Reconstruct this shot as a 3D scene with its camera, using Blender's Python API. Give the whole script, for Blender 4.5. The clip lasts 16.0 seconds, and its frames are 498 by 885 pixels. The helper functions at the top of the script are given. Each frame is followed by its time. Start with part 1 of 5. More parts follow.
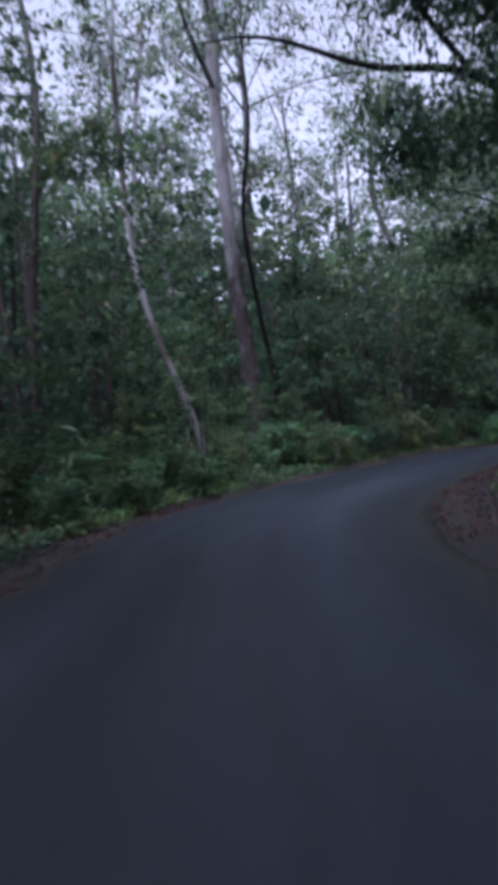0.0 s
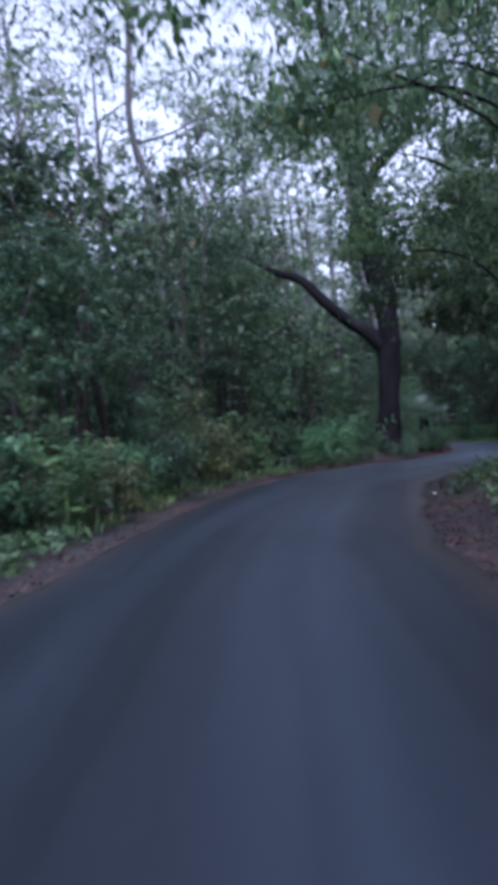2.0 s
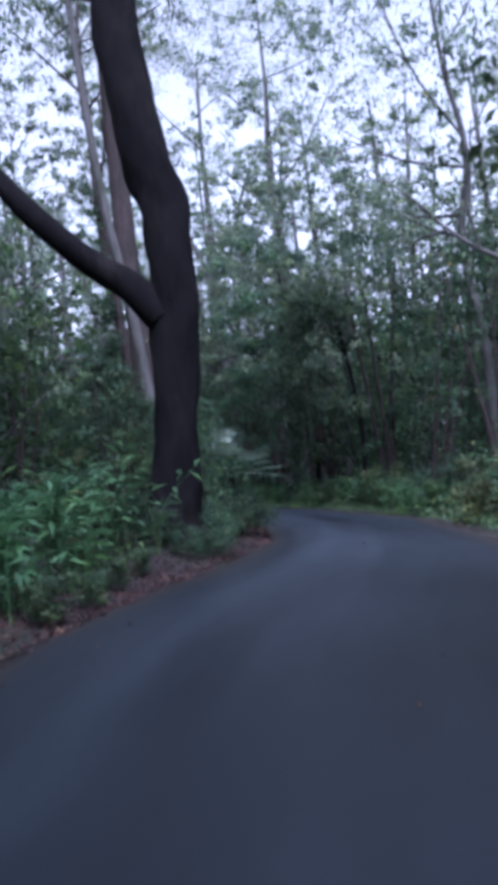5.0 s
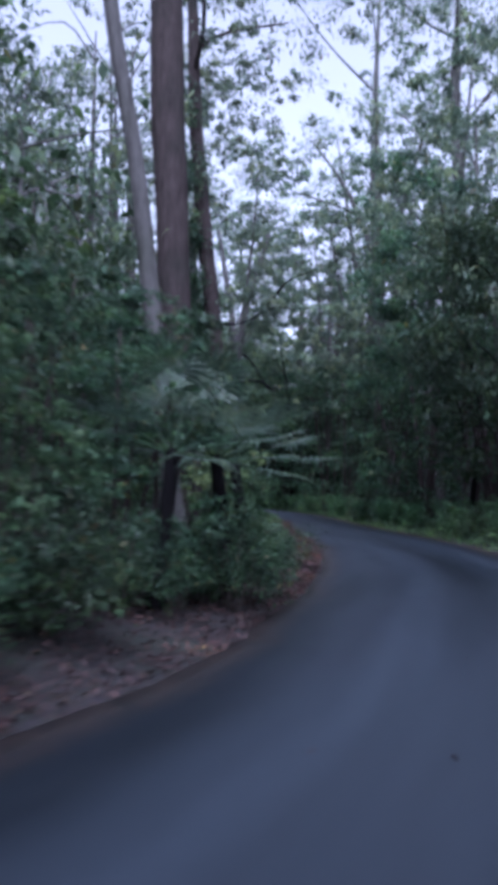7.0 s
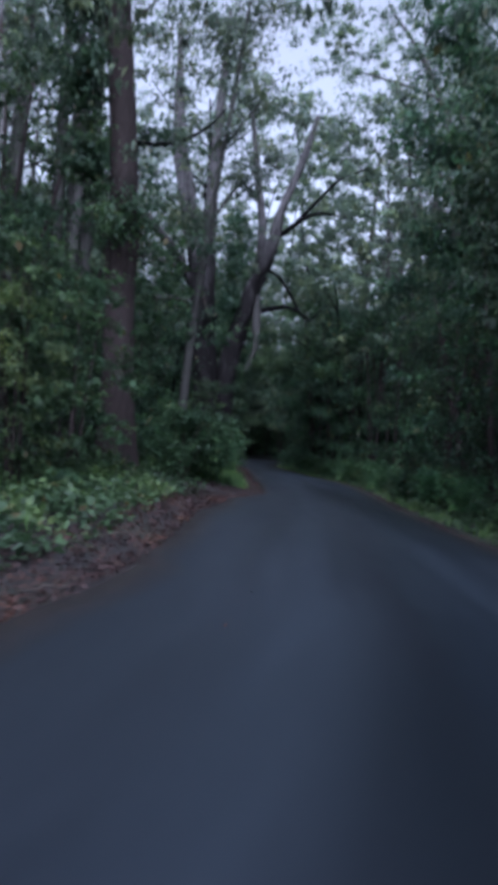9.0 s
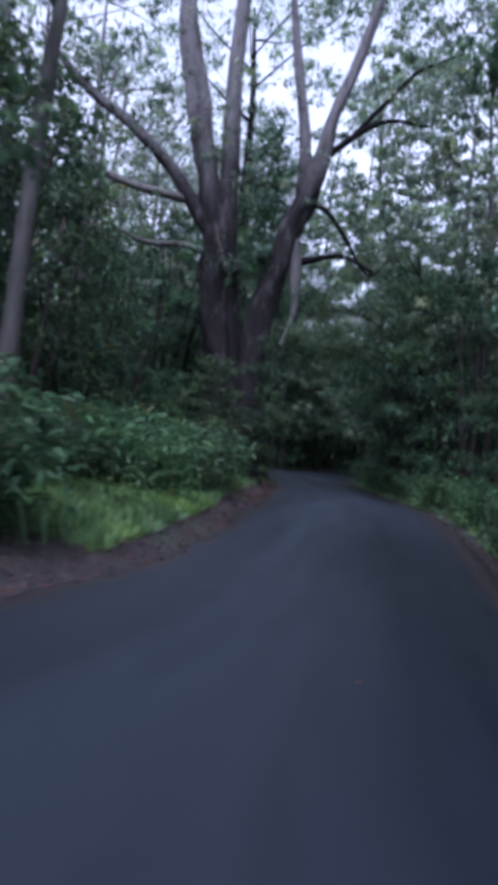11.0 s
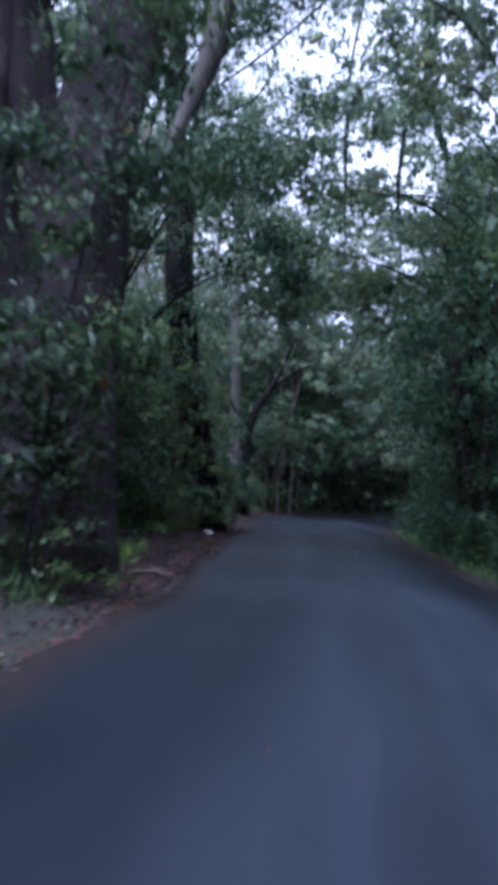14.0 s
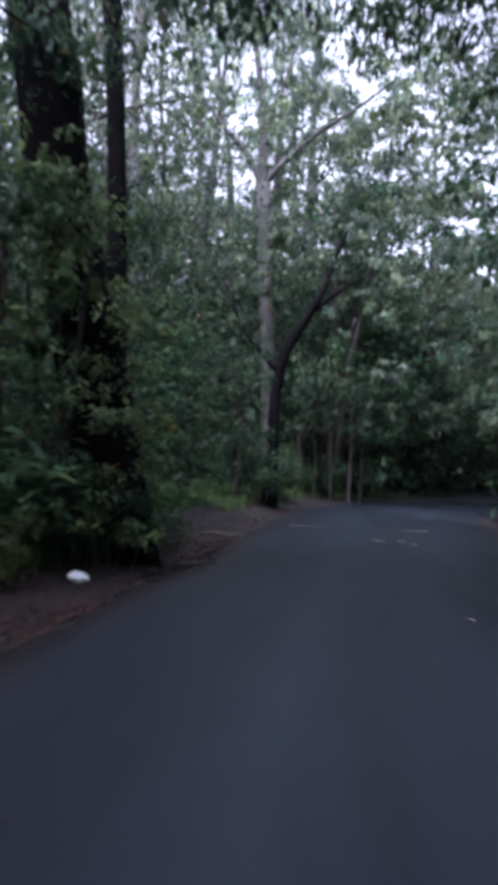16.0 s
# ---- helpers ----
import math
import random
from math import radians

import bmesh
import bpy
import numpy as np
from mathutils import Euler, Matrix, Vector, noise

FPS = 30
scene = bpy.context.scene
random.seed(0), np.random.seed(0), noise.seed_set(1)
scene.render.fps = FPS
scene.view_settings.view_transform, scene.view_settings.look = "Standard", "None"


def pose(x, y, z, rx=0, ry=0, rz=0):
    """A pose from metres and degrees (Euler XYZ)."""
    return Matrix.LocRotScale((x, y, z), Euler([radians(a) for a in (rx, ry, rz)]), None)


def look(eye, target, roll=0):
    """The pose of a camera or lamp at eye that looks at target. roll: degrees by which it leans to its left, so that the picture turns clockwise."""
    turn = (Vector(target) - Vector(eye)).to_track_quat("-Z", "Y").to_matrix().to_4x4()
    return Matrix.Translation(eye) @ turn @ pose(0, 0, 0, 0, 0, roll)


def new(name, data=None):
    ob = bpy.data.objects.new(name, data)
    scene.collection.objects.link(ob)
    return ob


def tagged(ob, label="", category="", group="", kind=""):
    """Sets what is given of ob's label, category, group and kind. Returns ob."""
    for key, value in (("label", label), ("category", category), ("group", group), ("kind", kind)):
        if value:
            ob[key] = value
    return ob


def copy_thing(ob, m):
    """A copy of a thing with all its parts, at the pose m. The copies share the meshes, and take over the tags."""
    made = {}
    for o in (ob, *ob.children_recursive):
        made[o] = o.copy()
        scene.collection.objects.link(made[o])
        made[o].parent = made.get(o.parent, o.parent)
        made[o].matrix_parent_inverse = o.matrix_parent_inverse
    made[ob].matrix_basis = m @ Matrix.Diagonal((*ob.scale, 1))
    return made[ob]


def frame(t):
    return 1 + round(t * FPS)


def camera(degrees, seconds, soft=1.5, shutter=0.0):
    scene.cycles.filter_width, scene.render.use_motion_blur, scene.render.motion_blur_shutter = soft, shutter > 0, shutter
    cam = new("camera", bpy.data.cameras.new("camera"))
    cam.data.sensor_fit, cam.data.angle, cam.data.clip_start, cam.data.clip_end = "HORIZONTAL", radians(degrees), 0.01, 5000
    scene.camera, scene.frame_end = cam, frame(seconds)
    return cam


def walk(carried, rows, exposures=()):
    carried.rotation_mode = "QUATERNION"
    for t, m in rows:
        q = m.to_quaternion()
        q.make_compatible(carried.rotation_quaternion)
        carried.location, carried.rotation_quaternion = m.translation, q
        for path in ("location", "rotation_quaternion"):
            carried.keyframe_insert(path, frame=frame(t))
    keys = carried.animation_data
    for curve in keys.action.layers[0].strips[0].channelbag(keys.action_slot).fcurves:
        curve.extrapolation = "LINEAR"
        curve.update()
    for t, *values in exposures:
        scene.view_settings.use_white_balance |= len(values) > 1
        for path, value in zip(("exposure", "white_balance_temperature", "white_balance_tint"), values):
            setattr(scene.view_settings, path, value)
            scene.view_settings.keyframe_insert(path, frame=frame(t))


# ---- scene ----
cam = camera(34.78, 16.0, soft=6.6, shutter=0.4)
# seconds, x, y, z, yaw, pitch, roll
PATH = [
    (0.0, 3.688, -13.379, 1.301, 7.57, -0.15, 4.00),
    (0.5, 3.142, -10.230, 1.360, 3.88, -0.77, 3.58),
    (1.0, 2.824, -7.211, 1.413, 0.63, -1.15, 4.15),
    (1.5, 2.657, -4.239, 1.456, -5.65, -1.02, 4.27),
    (2.0, 2.860, -1.184, 1.473, -11.49, -0.30, 4.41),
    (2.5, 3.383, 1.830, 1.469, -16.11, -0.13, 5.41),
    (3.0, 4.079, 4.704, 1.455, -20.32, -0.33, 6.81),
    (3.5, 4.926, 7.557, 1.449, -24.88, 0.08, 7.08),
    (4.0, 5.881, 10.357, 1.474, -28.56, 0.72, 7.00),
    (4.5, 7.056, 13.031, 1.537, -30.42, 1.64, 6.29),
    (5.0, 8.452, 15.543, 1.599, -30.36, 2.56, 5.08),
    (5.4, 9.732, 17.412, 1.623, -28.87, 3.11, 3.84),
    (5.8, 11.157, 19.138, 1.602, -26.04, 3.33, 2.44),
    (6.0, 11.876, 20.004, 1.578, -24.58, 3.75, 1.47),
    (6.5, 13.780, 22.020, 1.514, -19.88, 3.34, -0.13),
    (7.0, 15.816, 24.287, 1.460, -18.04, 3.38, -1.07),
    (7.5, 17.800, 26.796, 1.416, -18.35, 2.52, -2.79),
    (8.0, 19.573, 29.346, 1.364, -18.27, 1.82, -3.36),
    (8.5, 21.224, 31.904, 1.310, -16.32, 1.65, -4.22),
    (9.0, 22.751, 34.640, 1.264, -11.86, 0.49, -4.91),
    (9.2, 23.263, 35.701, 1.249, -10.92, 0.16, -4.87),
    (9.6, 24.385, 37.918, 1.238, -8.32, -0.35, -5.23),
    (10.0, 25.416, 40.228, 1.261, -6.57, -0.33, -5.50),
    (10.5, 26.562, 43.251, 1.312, -5.33, 0.16, -5.63),
    (10.9, 27.354, 45.779, 1.348, -4.87, 0.70, -5.48),
    (11.3, 28.023, 48.409, 1.359, -4.71, 1.15, -5.04),
    (11.5, 28.352, 49.756, 1.356, -4.34, 1.30, -4.73),
    (12.0, 29.083, 53.099, 1.345, -4.59, 1.74, -3.96),
    (12.5, 29.775, 56.312, 1.334, -4.77, 2.28, -4.23),
    (13.0, 30.290, 59.621, 1.337, -3.97, 2.49, -4.10),
    (13.5, 30.883, 62.783, 1.351, -2.96, 2.70, -3.68),
    (14.0, 31.503, 65.984, 1.373, -2.11, 3.66, -4.17),
    (14.5, 32.188, 69.055, 1.400, -0.76, 4.43, -5.18),
    (15.0, 32.674, 72.090, 1.424, 0.66, 4.07, -5.40),
    (15.5, 32.995, 74.946, 1.438, 1.80, 1.82, -3.68),
    (16.0, 33.244, 77.981, 1.445, 3.37, 1.92, -2.87),
]
walk(cam, [(t, pose(x, y, z, 90 + p, r, a)) for t, x, y, z, a, p, r in PATH],
     exposures=[(0.0, 1.7, 5150, 27), (1.0, 1.65, 5050, 29), (2.0, 2.1, 4950, 28), (3.5, 2.15, 5050, 28), (6.0, 2.05, 4850, 27), (7.0, 1.95, 4900, 27), (8.0, 1.75, 5050, 25), (9.0, 1.65, 5000, 20),
                (11.5, 2.25, 5000, 29), (12.5, 2.35, 4900, 31), (13.0, 2.55, 4850, 31), (14.0, 2.75, 4900, 29), (14.5, 2.7, 5300, 26), (15.0, 2.7, 5500, 28), (15.5, 2.7, 5450, 29), (16.0, 2.8, 5300, 29)])

# ---- light: dull overcast evening sky above a forest road ----
world = bpy.data.worlds.new("overcast_sky")
scene.world = world
world.use_nodes = True
wn, wl = world.node_tree.nodes, world.node_tree.links
wn.clear()
sky = wn.new("ShaderNodeTexSky")
sky.sky_type, sky.sun_disc = "NISHITA", False
sky.sun_elevation, sky.sun_rotation = radians(58), radians(202)
sky.air_density, sky.dust_density, sky.ozone_density = 1.0, 3.0, 1.0
cloud = wn.new("ShaderNodeHueSaturation")
cloud.inputs["Saturation"].default_value = 0.06
back = wn.new("ShaderNodeBackground")
back.inputs["Strength"].default_value = 0.085
wout = wn.new("ShaderNodeOutputWorld")
wl.new(sky.outputs[0], cloud.inputs["Color"])
wl.new(cloud.outputs[0], back.inputs["Color"])
wl.new(back.outputs[0], wout.inputs["Surface"])

sun = new("sun", bpy.data.lights.new("sun", "SUN"))
sun.data.energy, sun.data.angle, sun.data.color = 1.5, radians(40), (1.0, 0.985, 0.965)
sun.matrix_world = look((0, 0, 60), (14, 35, 0))


# ---- materials ----
def shader(name):
    m = bpy.data.materials.new(name)
    m.use_nodes = True
    n, l = m.node_tree.nodes, m.node_tree.links
    return m, n, l, n["Principled BSDF"]


def ramp(n, l, fac, stops):
    r = n.new("ShaderNodeValToRGB")
    while len(r.color_ramp.elements) < len(stops):
        r.color_ramp.elements.new(0.5)
    for e, (p, c) in zip(r.color_ramp.elements, stops):
        e.position, e.color = p, (*c, 1)
    l.new(fac, r.inputs[0])
    return r.outputs[0]


def noise_tex(n, l, coord, scale, detail=4, stretch=None, rough=0.55):
    t = n.new("ShaderNodeTexNoise")
    t.inputs["Scale"].default_value, t.inputs["Detail"].default_value = scale, detail
    t.inputs["Roughness"].default_value = rough
    if stretch:
        mp = n.new("ShaderNodeMapping")
        mp.inputs["Scale"].default_value = stretch
        l.new(coord, mp.inputs[0])
        coord = mp.outputs[0]
    l.new(coord, t.inputs["Vector"])
    return t.outputs[0]


def mix(n, l, fac, a, b, mode="MIX"):
    x = n.new("ShaderNodeMix")
    x.data_type, x.blend_type = "RGBA", mode
    for sock, v in ((0, fac), (6, a), (7, b)):
        if isinstance(v, (int, float)):
            x.inputs[sock].default_value = v
        elif isinstance(v, tuple):
            x.inputs[sock].default_value = (*v, 1)
        else:
            l.new(v, x.inputs[sock])
    return x.outputs[2]


def bump(n, l, height, strength, distance, bsdf):
    b = n.new("ShaderNodeBump")
    b.inputs["Strength"].default_value, b.inputs["Distance"].default_value = strength, distance
    l.new(height, b.inputs["Height"])
    l.new(b.outputs[0], bsdf.inputs["Normal"])


def leaf_material(name, dark, light, rough=0.52, through_light=0.42):
    """Leaves: each leaf its own shade, each plant its own hue, older yellowed leaves here and there."""
    # a share of the green added to red and blue greys the leaf colour a little
    dark, light = [(c[0] + 0.07 * c[1], c[1], c[2] + 0.12 * c[1]) for c in (dark, light)]
    m, n, l, b = shader(name)
    geo, info, co = n.new("ShaderNodeNewGeometry"), n.new("ShaderNodeObjectInfo"), n.new("ShaderNodeTexCoord")
    per_leaf = ramp(n, l, geo.outputs["Random Per Island"],
                    [(0.0, tuple(0.6 * a + 0.4 * c for a, c in zip(dark, light))), (0.75, tuple(0.15 * a + 0.85 * c for a, c in zip(dark, light))), (0.96, tuple(min(1, c * 1.15) for c in light)), (1.0, (0.13, 0.095, 0.04))])
    patch = ramp(n, l, noise_tex(n, l, co.outputs["Object"], 1.1, 4), [(0.32, (0.48, 0.52, 0.56)), (0.5, (0.86, 0.88, 0.86)), (0.68, (1.75, 1.60, 1.10))])
    col = mix(n, l, 1.0, per_leaf, patch, "MULTIPLY")
    hue = n.new("ShaderNodeHueSaturation")
    mr = n.new("ShaderNodeMapRange")
    mr.inputs["To Min"].default_value, mr.inputs["To Max"].default_value = 0.475, 0.525
    l.new(info.outputs["Random"], mr.inputs[0])
    l.new(mr.outputs[0], hue.inputs["Hue"])
    mv = n.new("ShaderNodeMapRange")
    mv.inputs["To Min"].default_value, mv.inputs["To Max"].default_value = 0.75, 1.3
    l.new(info.outputs["Random"], mv.inputs[0])
    l.new(mv.outputs[0], hue.inputs["Value"])
    l.new(col, hue.inputs["Color"])
    l.new(hue.outputs[0], b.inputs["Base Color"])
    b.inputs["Roughness"].default_value = rough
    b.inputs["Specular IOR Level"].default_value = 0.32
    tr = n.new("ShaderNodeBsdfTranslucent")
    l.new(hue.outputs[0], tr.inputs["Color"])
    mx = n.new("ShaderNodeMixShader")
    mx.inputs[0].default_value = through_light
    l.new(b.outputs[0], mx.inputs[1])
    l.new(tr.outputs[0], mx.inputs[2])
    l.new(mx.outputs[0], n["Material Output"].inputs["Surface"])
    return m


def bark_material(name, dark, light, stain, streak=9.0, stain_at=(0.52, 0.68), depth=0.02):
    m, n, l, b = shader(name)
    co = n.new("ShaderNodeTexCoord").outputs["Object"]
    fine = noise_tex(n, l, co, streak, 8, (1, 1, 0.22), 0.72)
    big = noise_tex(n, l, co, 0.8, 6, (1, 1, 0.5))
    col = mix(n, l, ramp(n, l, fine, [(0.28, (0, 0, 0)), (0.72, (1, 1, 1))]), dark, light)
    col = mix(n, l, ramp(n, l, big, [(stain_at[0], (0, 0, 0)), (stain_at[1], (1, 1, 1))]), col, stain)
    l.new(col, b.inputs["Base Color"])
    b.inputs["Roughness"].default_value = 0.88
    b.inputs["Specular IOR Level"].default_value = 0.07
    bump(n, l, fine, 0.9, depth, b)
    return m


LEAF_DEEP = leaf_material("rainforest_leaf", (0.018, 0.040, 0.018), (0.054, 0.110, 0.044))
LEAF_MID = leaf_material("shrub_leaf", (0.026, 0.058, 0.022), (0.078, 0.148, 0.050))
LEAF_LUSH = leaf_material("verge_leaf", (0.036, 0.088, 0.028), (0.096, 0.200, 0.060))
# grey-green gum leaf, paled further so the far crowns carry painted haze
LEAF_GUM = leaf_material("hazed_eucalypt_leaf", (0.064, 0.100, 0.056), (0.138, 0.200, 0.108), 0.5, 0.45)
# yellow-green leaf and grass, both brightened in colour to look lit on open verges
LEAF_PALE = leaf_material("pale_shrub_leaf", (0.060, 0.095, 0.030), (0.150, 0.200, 0.060))
GRASS = leaf_material("grass_blade", (0.048, 0.105, 0.020), (0.120, 0.205, 0.045), 0.5, 0.35)
LEAF_PALM = leaf_material("palm_leaf", (0.020, 0.040, 0.022), (0.055, 0.090, 0.050), 0.36, 0.3)
DRY_LEAF = leaf_material("dead_leaf", (0.019, 0.0092, 0.0072), (0.064, 0.032, 0.0225), 0.7, 0.05)
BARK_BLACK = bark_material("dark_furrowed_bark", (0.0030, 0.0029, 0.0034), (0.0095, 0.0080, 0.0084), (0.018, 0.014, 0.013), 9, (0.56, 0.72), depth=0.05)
BARK_RED = bark_material("brown_fibrous_bark", (0.026, 0.020, 0.019), (0.075, 0.058, 0.054), (0.030, 0.028, 0.024), 10, depth=0.035)
BARK_GUM = bark_material("pale_smooth_bark", (0.115, 0.105, 0.102), (0.240, 0.225, 0.220), (0.060, 0.046, 0.040), 5, (0.52, 0.62), 0.012)


def shaded_stocking_bark(name, low, high, dark, mid, pale_dark, pale_light, mottle=0.5):
    """Old gum: rough fibrous bark below, its colour darkened for the shade down there, that gives way to smooth pale
    bark well up the stems, with pale flakes where it peels.
    """
    m, n, l, b = shader(name)
    co = n.new("ShaderNodeTexCoord").outputs["Object"]
    fine = noise_tex(n, l, co, 7, 8, (1, 1, 0.25), 0.72)
    big = noise_tex(n, l, co, 0.9, 6, (1, 1, 0.5))
    flake = noise_tex(n, l, co, 2.6, 7, (1, 1, 0.4), 0.7)
    rough = ramp(n, l, fine, [(0.30, dark), (0.70, mid)])
    pale = ramp(n, l, fine, [(0.28, pale_dark), (0.72, pale_light)])
    sep = n.new("ShaderNodeSeparateXYZ")
    l.new(co, sep.inputs[0])
    up = n.new("ShaderNodeMath")
    up.operation = "MULTIPLY_ADD"
    up.inputs[1].default_value = 9.0
    l.new(big, up.inputs[0])
    l.new(sep.outputs[2], up.inputs[2])
    mr = n.new("ShaderNodeMapRange")
    mr.inputs["From Min"].default_value, mr.inputs["From Max"].default_value = low + 4.5, high + 4.5
    l.new(up.outputs[0], mr.inputs[0])
    peel = ramp(n, l, flake, [(0.54, (0, 0, 0)), (0.66, (mottle, mottle, mottle))])
    worn = mix(n, l, peel, rough, pale)
    strip = ramp(n, l, flake, [(0.36, (0.45, 0.42, 0.42)), (0.46, (1, 1, 1))])
    l.new(mix(n, l, mr.outputs[0], worn, mix(n, l, 1.0, pale, strip, "MULTIPLY")), b.inputs["Base Color"])
    b.inputs["Roughness"].default_value = 0.88
    b.inputs["Specular IOR Level"].default_value = 0.2
    bump(n, l, fine, 0.9, 0.035, b)
    return m


# rough lower bark coloured extra dark to include the deep shade around the stems
BARK_GIANT = shaded_stocking_bark("old_gum_bark", 10.0, 13.5, (0.0045, 0.0038, 0.0040), (0.0165, 0.0125, 0.0125), (0.045, 0.040, 0.040), (0.120, 0.110, 0.108), 0.5)
# dark lower part paints in the light falling off down the pale trunk
BARK_SHADED_BASE = shaded_stocking_bark("shaded_base_gum_bark", 6.5, 9.5, (0.010, 0.0075, 0.007), (0.042, 0.031, 0.028), (0.110, 0.100, 0.098), (0.240, 0.225, 0.220), 0.6)
BARK_GREY = bark_material("grey_bark", (0.050, 0.046, 0.043), (0.120, 0.112, 0.104), (0.042, 0.046, 0.034), 7, depth=0.02)
TWIG = bark_material("dead_twig", (0.050, 0.040, 0.034), (0.150, 0.125, 0.105), (0.050, 0.040, 0.032), 14, depth=0.004)
DEAD_WOOD = bark_material("bleached_dead_wood", (0.070, 0.062, 0.056), (0.190, 0.175, 0.160), (0.060, 0.050, 0.042), 14, depth=0.004)


def ground_material():
    m, n, l, b = shader("forest_floor")
    co = n.new("ShaderNodeTexCoord").outputs["Object"]
    fine = noise_tex(n, l, co, 14, 6)
    big = noise_tex(n, l, co, 0.35, 4)
    vor = n.new("ShaderNodeTexVoronoi")
    vor.inputs["Scale"].default_value = 22
    l.new(co, vor.inputs["Vector"])
    soil = ramp(n, l, fine, [(0.3, (0.005, 0.0036, 0.0032)), (0.55, (0.0115, 0.0076, 0.0062)), (0.75, (0.024, 0.015, 0.0115))])
    leafy = mix(n, l, 0.35, soil, vor.outputs["Color"], "SOFT_LIGHT")
    green = ramp(n, l, fine, [(0.3, (0.007, 0.011, 0.006)), (0.7, (0.018, 0.025, 0.012))])
    col = mix(n, l, ramp(n, l, big, [(0.5, (0, 0, 0)), (0.64, (1, 1, 1))]), leafy, green)
    l.new(col, b.inputs["Base Color"])
    b.inputs["Roughness"].default_value = 0.95
    bump(n, l, fine, 0.8, 0.05, b)
    return m


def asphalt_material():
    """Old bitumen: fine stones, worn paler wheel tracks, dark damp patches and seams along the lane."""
    m, n, l, b = shader("worn_asphalt")
    tc = n.new("ShaderNodeTexCoord")
    co, uv = tc.outputs["Object"], tc.outputs["UV"]
    stone = noise_tex(n, l, co, 160, 3)
    patch = noise_tex(n, l, uv, 2.4, 4, (1.0, 0.14, 1))
    lane = noise_tex(n, l, uv, 7.0, 4, (1.0, 0.04, 1))
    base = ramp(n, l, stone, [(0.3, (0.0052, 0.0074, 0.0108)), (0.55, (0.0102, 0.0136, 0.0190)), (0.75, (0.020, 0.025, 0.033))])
    worn = ramp(n, l, lane, [(0.36, (0.70, 0.70, 0.73)), (0.5, (1.0, 1.0, 1.0)), (0.66, (1.34, 1.33, 1.30))])
    col = mix(n, l, 1.0, base, worn, "MULTIPLY")
    damp = ramp(n, l, patch, [(0.36, (0.66, 0.67, 0.70)), (0.6, (1.14, 1.14, 1.14))])
    col = mix(n, l, 1.0, col, damp, "MULTIPLY")
    sep = n.new("ShaderNodeSeparateXYZ")
    l.new(uv, sep.inputs[0])
    wob = n.new("ShaderNodeMath")
    wob.operation = "MULTIPLY_ADD"
    wob.inputs[1].default_value = 0.10
    l.new(patch, wob.inputs[0])
    l.new(sep.outputs[0], wob.inputs[2])
    tracks = ramp(n, l, wob.outputs[0], [(0.04, (0.62, 0.62, 0.63)), (0.20, (0.82, 0.82, 0.83)), (0.34, (1.20, 1.20, 1.20)), (0.52, (0.84, 0.84, 0.85)), (0.68, (1.24, 1.24, 1.24)), (0.86, (0.82, 0.82, 0.83)), (1.0, (0.62, 0.62, 0.63))])
    col = mix(n, l, 1.0, col, tracks, "MULTIPLY")
    edge = ramp(n, l, wob.outputs[0], [(0.06, (1, 1, 1)), (0.13, (0, 0, 0)), (0.93, (0, 0, 0)), (1.0, (1, 1, 1))])
    dirt = ramp(n, l, noise_tex(n, l, co, 9, 6), [(0.35, (0.009, 0.008, 0.008)), (0.7, (0.030, 0.022, 0.019))])
    col = mix(n, l, edge, col, dirt)
    l.new(col, b.inputs["Base Color"])
    rough = n.new("ShaderNodeMapRange")
    rough.inputs["From Min"].default_value, rough.inputs["From Max"].default_value = 0.3, 0.7
    rough.inputs["To Min"].default_value, rough.inputs["To Max"].default_value = 0.36, 0.60
    l.new(patch, rough.inputs[0])
    l.new(rough.outputs[0], b.inputs["Roughness"])
    b.inputs["Specular IOR Level"].default_value = 0.32
    bump(n, l, stone, 0.35, 0.006, b)
    return m


def plain_material(name, a, c, rough=0.6, scale=12):
    m, n, l, b = shader(name)
    co = n.new("ShaderNodeTexCoord").outputs["Object"]
    l.new(ramp(n, l, noise_tex(n, l, co, scale, 4), [(0.35, a), (0.65, c)]), b.inputs["Base Color"])
    b.inputs["Roughness"].default_value = rough
    return m


FLOOR = ground_material()
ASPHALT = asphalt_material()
PLASTIC = plain_material("crumpled_white_plastic", (0.62, 0.62, 0.64), (0.82, 0.82, 0.84), 0.4)
PAPER = plain_material("dirty_paper", (0.40, 0.38, 0.36), (0.66, 0.64, 0.62), 0.7)


